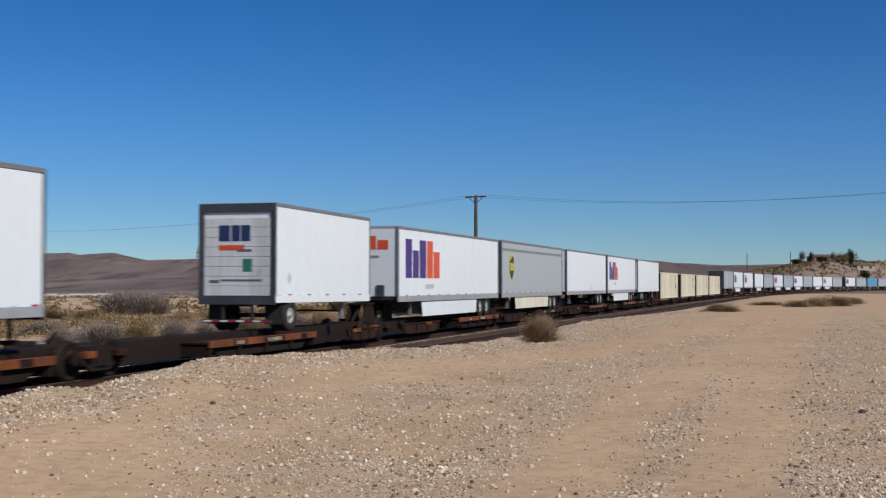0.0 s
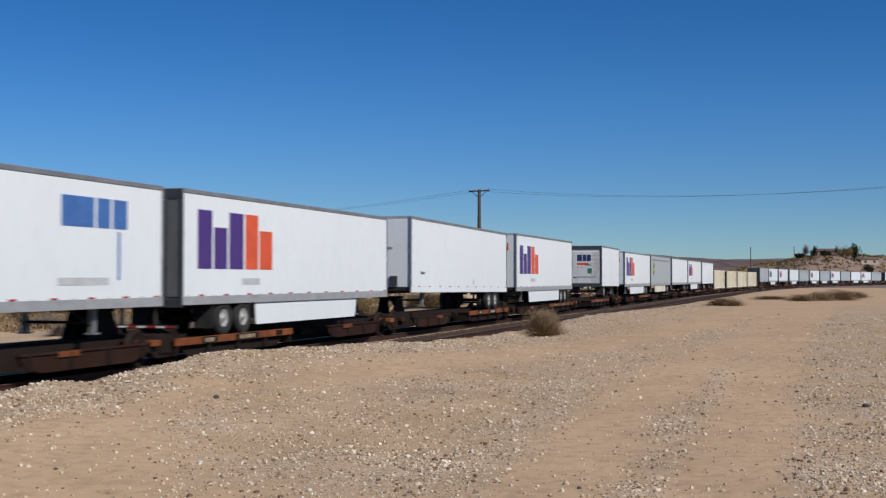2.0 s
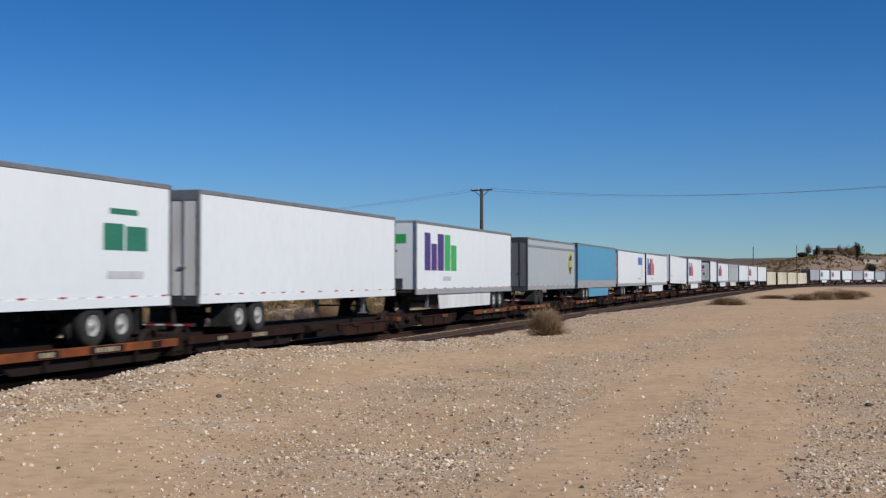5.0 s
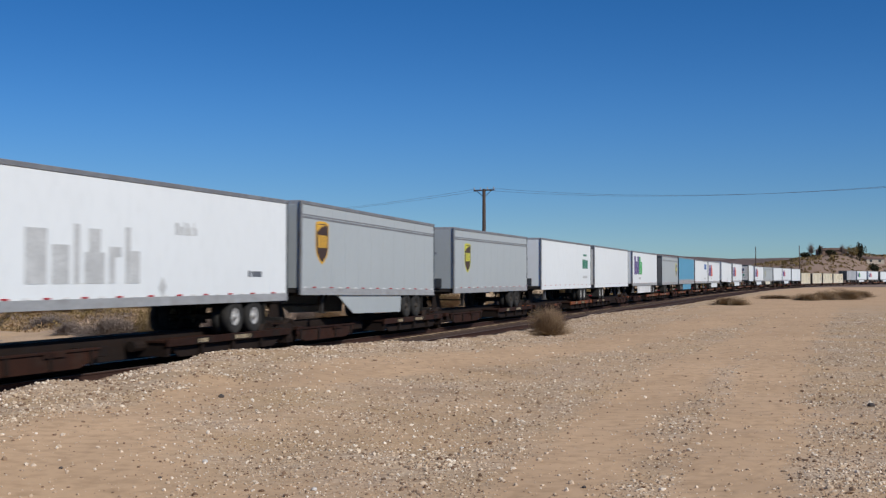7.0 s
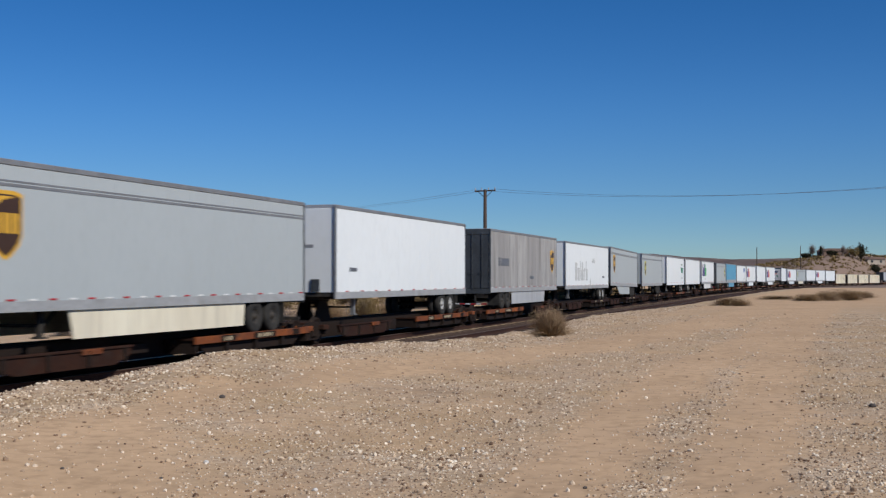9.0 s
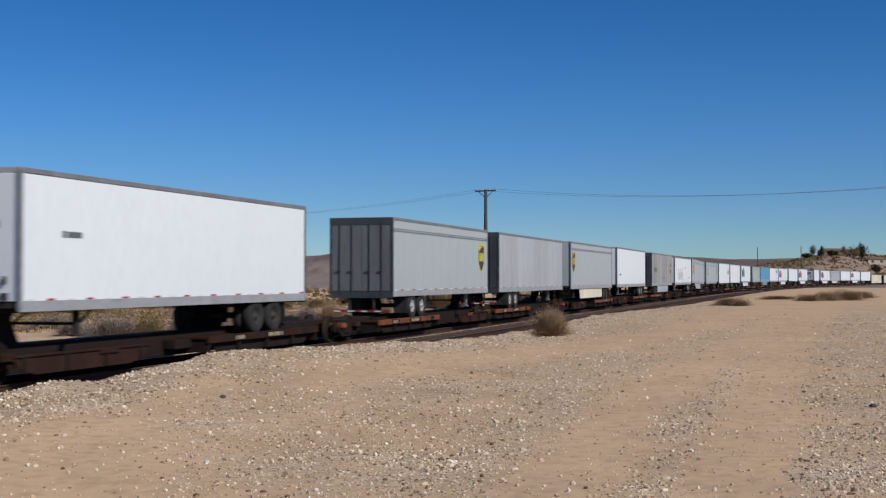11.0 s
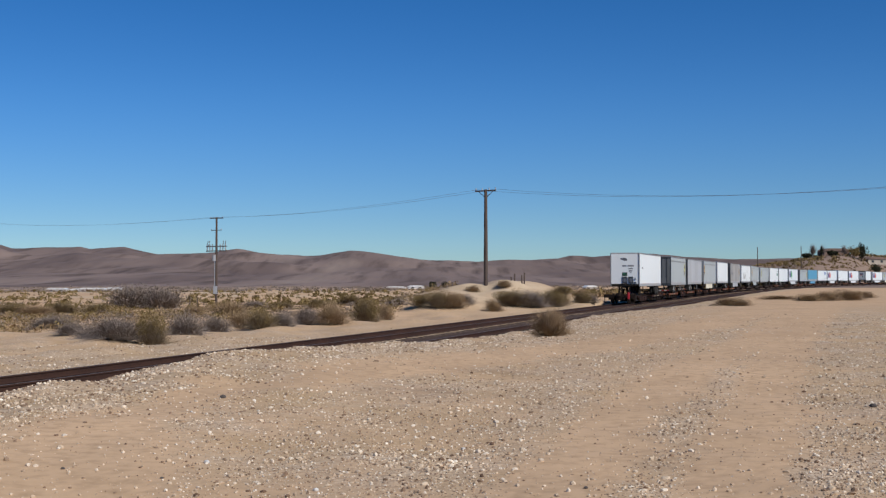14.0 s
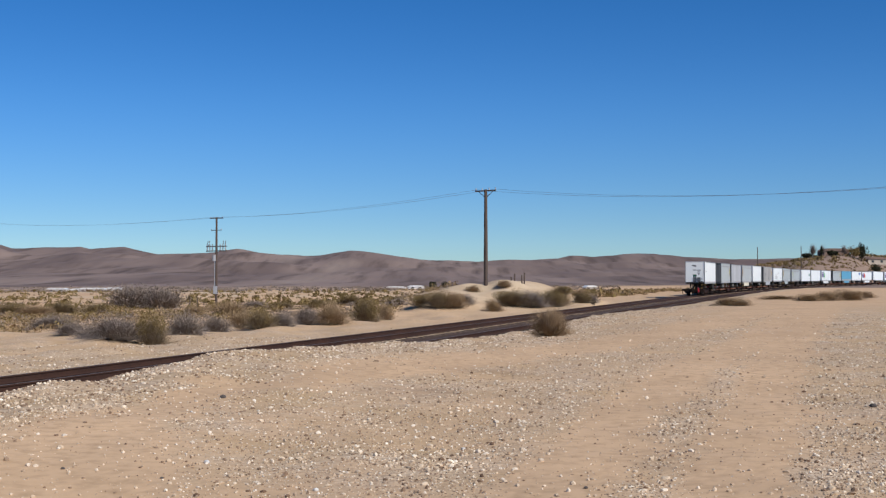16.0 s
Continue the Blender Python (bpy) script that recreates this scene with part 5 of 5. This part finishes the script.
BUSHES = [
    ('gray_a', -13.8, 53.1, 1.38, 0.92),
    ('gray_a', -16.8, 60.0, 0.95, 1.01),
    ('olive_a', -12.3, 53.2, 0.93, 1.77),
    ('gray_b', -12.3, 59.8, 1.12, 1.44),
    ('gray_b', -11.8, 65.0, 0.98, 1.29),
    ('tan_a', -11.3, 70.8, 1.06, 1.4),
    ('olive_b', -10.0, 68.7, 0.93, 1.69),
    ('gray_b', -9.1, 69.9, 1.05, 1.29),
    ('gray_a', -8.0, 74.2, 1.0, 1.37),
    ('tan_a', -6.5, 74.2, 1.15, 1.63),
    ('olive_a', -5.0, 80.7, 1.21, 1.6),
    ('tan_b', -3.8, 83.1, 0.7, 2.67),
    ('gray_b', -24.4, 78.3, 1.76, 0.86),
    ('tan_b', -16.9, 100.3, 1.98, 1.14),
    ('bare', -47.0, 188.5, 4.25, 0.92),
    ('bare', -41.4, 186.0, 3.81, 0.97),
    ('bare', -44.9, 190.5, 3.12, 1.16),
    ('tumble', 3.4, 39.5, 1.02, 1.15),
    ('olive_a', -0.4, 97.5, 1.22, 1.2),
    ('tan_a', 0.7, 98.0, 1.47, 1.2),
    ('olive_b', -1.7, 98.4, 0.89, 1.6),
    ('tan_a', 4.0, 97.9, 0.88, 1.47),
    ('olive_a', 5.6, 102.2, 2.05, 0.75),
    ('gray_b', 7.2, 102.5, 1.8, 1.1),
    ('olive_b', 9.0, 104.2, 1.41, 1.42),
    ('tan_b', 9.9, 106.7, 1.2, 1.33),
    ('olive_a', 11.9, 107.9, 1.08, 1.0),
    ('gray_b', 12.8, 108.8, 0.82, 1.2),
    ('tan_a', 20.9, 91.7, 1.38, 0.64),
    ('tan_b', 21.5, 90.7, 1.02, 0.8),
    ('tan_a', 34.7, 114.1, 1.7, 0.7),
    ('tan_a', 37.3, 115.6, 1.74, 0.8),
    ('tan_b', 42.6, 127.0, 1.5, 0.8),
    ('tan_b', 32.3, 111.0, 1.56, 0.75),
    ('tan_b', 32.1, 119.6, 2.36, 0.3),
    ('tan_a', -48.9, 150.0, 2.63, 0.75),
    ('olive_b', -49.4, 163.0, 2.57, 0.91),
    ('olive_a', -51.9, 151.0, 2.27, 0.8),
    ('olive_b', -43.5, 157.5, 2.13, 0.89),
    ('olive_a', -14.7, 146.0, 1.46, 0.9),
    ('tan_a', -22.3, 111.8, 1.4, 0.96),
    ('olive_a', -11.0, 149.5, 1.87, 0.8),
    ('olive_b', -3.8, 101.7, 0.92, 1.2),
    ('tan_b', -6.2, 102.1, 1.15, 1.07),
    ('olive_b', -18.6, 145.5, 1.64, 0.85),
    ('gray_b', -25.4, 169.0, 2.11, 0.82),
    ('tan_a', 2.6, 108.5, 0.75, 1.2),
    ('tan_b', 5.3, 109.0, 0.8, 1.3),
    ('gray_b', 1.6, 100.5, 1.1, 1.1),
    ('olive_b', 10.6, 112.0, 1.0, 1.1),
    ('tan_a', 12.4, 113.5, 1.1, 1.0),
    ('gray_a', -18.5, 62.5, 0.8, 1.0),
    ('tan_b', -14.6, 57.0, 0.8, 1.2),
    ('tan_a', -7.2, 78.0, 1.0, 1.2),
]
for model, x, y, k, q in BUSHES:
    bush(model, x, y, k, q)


def scrub(name, seed, n, place, kind, wide, high, cards, size, label):
    """A great many low shrubs as one sheet of clumps."""
    rnd = np.random.RandomState(seed)
    xs, ys = place(rnd, n)
    zs = land(xs, ys)
    co, fa = [], []
    for x, y, z in zip(xs, ys, zs):
        k = rnd.uniform(0.6, 1.35)
        w, h = wide * k, high * k * rnd.uniform(0.8, 1.2)
        for _ in range(cards):
            v = rnd.normal(0, 1, 3)
            v /= np.linalg.norm(v)
            r = rnd.uniform(0.4, 1.0)
            c = np.array([x + v[0] * w * r, y + v[1] * w * r, z - 0.05 + abs(v[2]) * h * r])
            a, b = rnd.normal(0, 1, 3) * size * k, rnd.normal(0, 1, 3) * size * .45 * k
            j = len(co)
            co += [tuple(c - a), tuple(c + b), tuple(c + a), tuple(c - b)]
            fa += [(j, j + 1, j + 2), (j, j + 2, j + 3)]
    return tagged(new(name, raw_mesh(name, co, fa, PLANT[kind][0])), label, "scrub", kind="stuff")


def flats(near, far, lo=-0.42, hi=0.14, power=1.0):
    def place(rnd, n):
        xs, ys = [], []
        while len(xs) < n:
            r, t = near + (far - near) * rnd.uniform() ** power, rnd.uniform(lo, hi)
            x, y = t * r, r
            if ripple(x, y, 28, 9, 6) + rnd.normal(0, 0.7) < -0.1:
                continue
            s, u = beside_line(np.array([x]), np.array([y]))
            if u[0] > -14:
                continue
            xs.append(x), ys.append(y)
        return np.array(xs), np.array(ys)
    return place


def hillside(rnd, n):
    xs, ys = [], []
    while len(xs) < n:
        r, t = rnd.uniform(370, 600), rnd.uniform(0.2, 0.40)
        s, u = beside_line(np.array([t * r]), np.array([r]))
        if u[0] < -10:
            xs.append(t * r), ys.append(r)
    return np.array(xs), np.array(ys)


scrub("scrub", 11, 420, flats(72, 190), "olive", 0.8, 0.7, 100, 0.06, "scattered olive desert scrub on the flats")
scrub("scrub", 12, 420, flats(70, 180), "tan", 0.75, 0.55, 90, 0.06, "scattered dry tan scrub on the flats")
scrub("scrub", 13, 420, flats(80, 220), "gray", 0.8, 0.6, 90, 0.055, "scattered gray brittle scrub on the flats")
scrub("scrub", 14, 1000, flats(190, 520, power=1.3), "olive", 0.9, 0.8, 16, 0.25, "far olive scrub across the valley floor")
scrub("scrub", 15, 2200, flats(460, 1100, power=1.2), "gray", 1.5, 0.7, 14, 0.32, "far brown scrub across the valley floor")
scrub("scrub", 18, 520, flats(112, 330, 0.10, 0.215), "tan", 0.8, 0.6, 40, 0.12, "dry tan scrub beyond the sand mound")
scrub("scrub", 19, 300, flats(112, 330, 0.10, 0.215), "olive", 0.8, 0.6, 40, 0.12, "olive scrub beyond the sand mound")
scrub("scrub", 16, 1500, hillside, "olive", 0.9, 0.8, 18, 0.25, "olive scrub on the brown hillside")
scrub("scrub", 17, 500, hillside, "tan", 0.8, 0.6, 18, 0.22, "dry scrub on the brown hillside")


# ---- loose stones ----
def stone_material():
    m = leafy("loose_stone", [(0.16, 0.10, 0.065), (0.38, 0.275, 0.185), (0.52, 0.40, 0.28), (0.66, 0.53, 0.39), (0.85, 0.76, 0.62)], 0.85)
    return m


STONE = stone_material()


def ico_arrays():
    bm = B()
    bmesh.ops.create_icosphere(bm, subdivisions=1, radius=1.0)
    v = np.array([tuple(x.co) for x in bm.verts])
    f = np.array([[y.index for y in x.verts] for x in bm.faces])
    bm.free()
    return v, f


def stones(name, seed, xs, ys, sizes, label):
    rnd = np.random.RandomState(seed)
    v, f = ico_arrays()
    zs = land(xs, ys)
    n, k = len(xs), len(v)
    sc = sizes[:, None] * rnd.uniform(0.6, 1.3, (n, 3)) * np.array([1, 1, 0.75])
    pts = v[None] * (1 + rnd.normal(0, 0.16, (n, k, 1))) * sc[:, None, :]
    a = rnd.uniform(0, 6.2832, n)
    c, s = np.cos(a)[:, None], np.sin(a)[:, None]
    px, py = pts[..., 0] * c - pts[..., 1] * s, pts[..., 0] * s + pts[..., 1] * c
    co = np.stack([px + xs[:, None], py + ys[:, None], pts[..., 2] + zs[:, None] + sizes[:, None] * 0.25], -1).reshape(-1, 3)
    fa = (f[None] + (np.arange(n) * k)[:, None, None]).reshape(-1, 3)
    return tagged(new(name, raw_mesh(name, co.tolist(), fa.tolist(), STONE)), label, "gravel", kind="stuff")


def scatter_road(n, seed):
    rnd = np.random.RandomState(seed)
    d = 7.5 * (60 / 7.5) ** rnd.uniform(0, 1, n * 6)
    t = rnd.uniform(-0.40, 0.40, n * 6)
    x, y = d * t, d
    s, u = beside_line(x, y)
    g = gravel_amount(x, y, s, u)
    keep = (rnd.uniform(0, 1, n * 6) < 0.05 + 0.95 * g ** 1.5) & (u > 8.5)
    x, y, d = x[keep][:n], y[keep][:n], d[keep][:n]
    size = np.clip(rnd.lognormal(-4.95, 0.55, len(x)), 0.0035, 0.028) * (0.8 + d / 70)
    return x, y, size


x, y, z = scatter_road(56000, 3)
stones("gravel", 4, x, y, z, "loose gravel scattered over the dirt road")
rnd = np.random.RandomState(5)
n = 26000
s, u = -16 + 86 * rnd.uniform(0, 1, n) ** 1.4, 6.5 + np.abs(rnd.normal(0, 1.3, n))
a = np.interp(s, LINE_S, LINE_A)
x, y = np.interp(s, LINE_S, CEN_X) + u * np.cos(a), np.interp(s, LINE_S, CEN_Y) - u * np.sin(a)
stones("ballast", 6, x, y, np.clip(rnd.lognormal(-4.25, 0.4, n), 0.008, 0.03), "pale crushed ballast heaped along the bank")
n = 5000
s, u = -16 + 90 * rnd.uniform(0, 1, n), -1.5 - np.abs(rnd.normal(0, 1.5, n))
a = np.interp(s, LINE_S, LINE_A)
x, y = np.interp(s, LINE_S, CEN_X) + u * np.cos(a), np.interp(s, LINE_S, CEN_Y) - u * np.sin(a)
stones("ballast", 7, x, y, np.clip(rnd.lognormal(-3.8, 0.35, n), 0.012, 0.05), "crushed ballast on the far shoulder")
n = 7000
s, u = -16 + 46 * rnd.uniform(0, 1, n), -3.5 - 10 * rnd.uniform(0, 1, n) ** 1.2
a = np.interp(s, LINE_S, LINE_A)
x, y = np.interp(s, LINE_S, CEN_X) + u * np.cos(a), np.interp(s, LINE_S, CEN_Y) - u * np.sin(a)
stones("gravel", 8, x, y, np.clip(rnd.lognormal(-3.9, 0.4, n), 0.012, 0.05), "coarse gravel strewn over the far bank")


def rock(x, y, size, colour, label):
    v, f = ico_arrays()
    rr = np.random.RandomState(int(x * 100) % 1000)
    bm = B()
    bmesh.ops.create_icosphere(bm, subdivisions=2, radius=size)
    for w in bm.verts:
        w.co *= 1 + 0.22 * noise.noise(w.co * (2.2 / size) + Vector((x, y, 0)))
        w.co.z *= 0.7
    ob = tagged(new("rock", finish(bm, "rock", MAT[colour])), label, "rock", "loose rocks")
    ob.matrix_basis = pose(x, y, ground_z(x, y) + size * 0.35, 0, 0, rr.uniform(0, 360))
    return ob


MAT["rock_dark"] = surface("dark_rock", (0.10, 0.085, 0.075), (0.06, 0.05, 0.045), 0.9, 0, 8, 40, (1, 1, 1), 0.004, 60)
MAT["rock_pale"] = surface("pale_rock", (0.62, 0.59, 0.54), (0.48, 0.45, 0.41), 0.9, 0, 8, 40, (1, 1, 1), 0.004, 60)
for x, y, k, c in ((5.3, 15.5, .075, 0), (-2.1, 11.2, .045, 1), (-2.8, 16.0, .07, 0), (1.1, 9.7, .03, 0), (-3.2, 10.6, .03, 0), (-2.3, 10.3, .025, 0), (0.2, 12.3, .035, 1), (4.4, 14.1, .03, 0), (-2.9, 14.5, .03, 1), (-1.0, 9.9, .04, 1)):
    rock(x, y, k * 0.6, "rock_pale" if c else "rock_dark", "pale angular stone lying on sand" if c else "dark angular stone lying on sand")


# ---- fence posts, far houses, trees on the hill ----
def fence_post(x, y, h, r=0.07):
    bm = cyl(B(), (0, 0, -0.2), (random.uniform(-.04, .04), 0, h), r, r * 0.85, 8)
    ob = tagged(new("fence_post", finish(bm, "fence_post", MAT["post"])), "dark weathered wooden post standing in sand", "fence post", "old posts")
    ob.matrix_basis = pose(x, y, ground_z(x, y))


for x, y, h in ((-28.5, 141.5, 1.8), (-28.0, 143.0, 1.6), (6.15, 113.0, .55), (6.45, 113.0, .85), (7.1, 113.0, .75), (7.32, 113.0, 1.0)):
    fence_post(x, y, h)


MAT["stucco"] = surface("pale_stucco", (0.42, 0.35, 0.28), (0.36, 0.30, 0.24), 0.9, 0, 0.5, 4)
MAT["shingle"] = surface("brown_roof", (0.20, 0.13, 0.10), (0.15, 0.10, 0.08), 0.9, 0, 0.5, 6)
MAT["pane"] = surface("dark_pane", (0.03, 0.035, 0.04), None, 0.2, 0, 1, 5)


def house(x, y, w, d, h, wall, label, turn=0.0):
    o = tagged(new("house"), label, "house", "far houses")
    o.matrix_basis = pose(x, y, ground_z(x, y) - 0.3, 0, 0, turn)
    part("wall", box(B(), -w / 2, w / 2, -d / 2, d / 2, 0, h), MAT[wall], o)
    bm = B()
    prism(bm, [(-w / 2 - 0.4, h), (w / 2 + 0.4, h), (w / 2 - d * .3, h + d * 0.16), (-w / 2 + d * .3, h + d * 0.16)], -d / 2 - 0.4, d / 2 + 0.4)
    part("roof", bm, MAT["white_old" if wall == "white_old" else "shingle"], o)
    n = max(2, int(w / 3.5))
    for i in range(n):
        xx = -w / 2 + (i + 0.5) * w / n
        part("window", box(B(), xx - 0.6, xx + 0.6, -d / 2 - 0.04, -d / 2 + 0.02, h * 0.4, h * 0.8), MAT["pane"], o)
    return o


def tree(x, y, h, wide, kind, label, seed, bare=False):
    o = tagged(new("tree"), label, "tree", "trees on the hill")
    o.matrix_basis = pose(x, y, ground_z(x, y) - 0.2)
    rr = np.random.RandomState(seed)
    bm = B()
    cyl(bm, (0, 0, 0), (0.1, 0.05, h * 0.45), 0.22, 0.13, 8)
    for i in range(9):
        a, l = rr.uniform(0, 6.28), rr.uniform(0.5, 1.0)
        z0 = h * rr.uniform(0.15, 0.45)
        cyl(bm, (0.05, 0.02, z0), (math.cos(a) * wide * .7 * l, math.sin(a) * wide * .7 * l, z0 + h * 0.5 * l), 0.09, 0.025, 5)
    part("trunk", bm, PLANT[kind][1], o)
    if bare:
        co, fa = strands(rr, 700, wide, h * 0.75, 0.15, 0.02)
        co = [(a, b, c + h * 0.25) for a, b, c in co]
        part("crown", raw_mesh("crown", co, fa, PLANT["gray"][1]), None, o, "leafless twiggy crown")
    else:
        co, fa = leaves(rr, 1500, wide, h * 0.95, 0.28, 0.2)
        part("crown", raw_mesh("crown", [(a, b, c + h * 0.08) for a, b, c in co], fa, PLANT[kind][0]), None, o)
    return o


for i, (x, y, w) in enumerate(((-172, 560, 9), (-166, 572, 8), (-158, 566, 12), (-150, 575, 8), (-24, 640, 10), (-14, 650, 8), (62, 530, 5))):
    house(x, y, w, 4, 1.3, "white_old", "small far white building on the valley floor", random.uniform(-15, 15))
house(178.0, 520.0, 9, 6, 2.2, "stucco", "pale stucco house among hilltop trees", 20)
house(160.0, 514.0, 11, 6, 2.2, "shingle", "dark low shed among hilltop trees", 10)
for x, y, h, w, kind, bare, seed in ((149.5, 507, 6.2, 2.9, "gray", True, 1), (154.0, 509, 5.2, 2.4, "gray", True, 2), (152.5, 505, 4.0, 0.7, "dark", False, 3), (157, 505, 2.6, 2.6, "dark", False, 4),
                                     (162, 507, 5.0, 2.2, "gray", True, 5), (166, 508, 4.6, 3.0, "olive", False, 6), (170, 510, 6.4, 3.6, "dark", False, 7), (171, 512, 6.9, 1.5, "dark", False, 8), (176, 509, 4.0, 3.2, "dark", False, 9),
                                     (180, 508, 6.0, 3.6, "gray", True, 10), (186, 509, 5.8, 3.6, "gray", True, 11), (176, 505, 2.4, 3.0, "olive", False, 16), (184, 505, 2.2, 3.2, "olive", False, 17), (193, 516, 4.2, 3.0, "dark", False, 12), (146, 504, 2.2, 2.2, "dark", False, 13),
                                     (-4.5, 600, 3.6, 2.6, "dark", False, 14), (1.5, 610, 4.0, 2.6, "dark", False, 15)):
    tree(x, y, h, w, kind, "bare gray twiggy tree on the hill" if bare else "dark rounded tree crown among houses", seed, bare)



# ---- movement of the train ----
def motions():
    times = [i * 0.5 for i in range(33)]
    for thing, s, tail, head in moving:
        seat = pose(0, 0, (tail + head) / 2, 0, math.degrees((tail - head) / 15.0), 0)
        walk(thing, [(t, line_pose(s + SPEED * t) @ seat) for t in times])


motions()
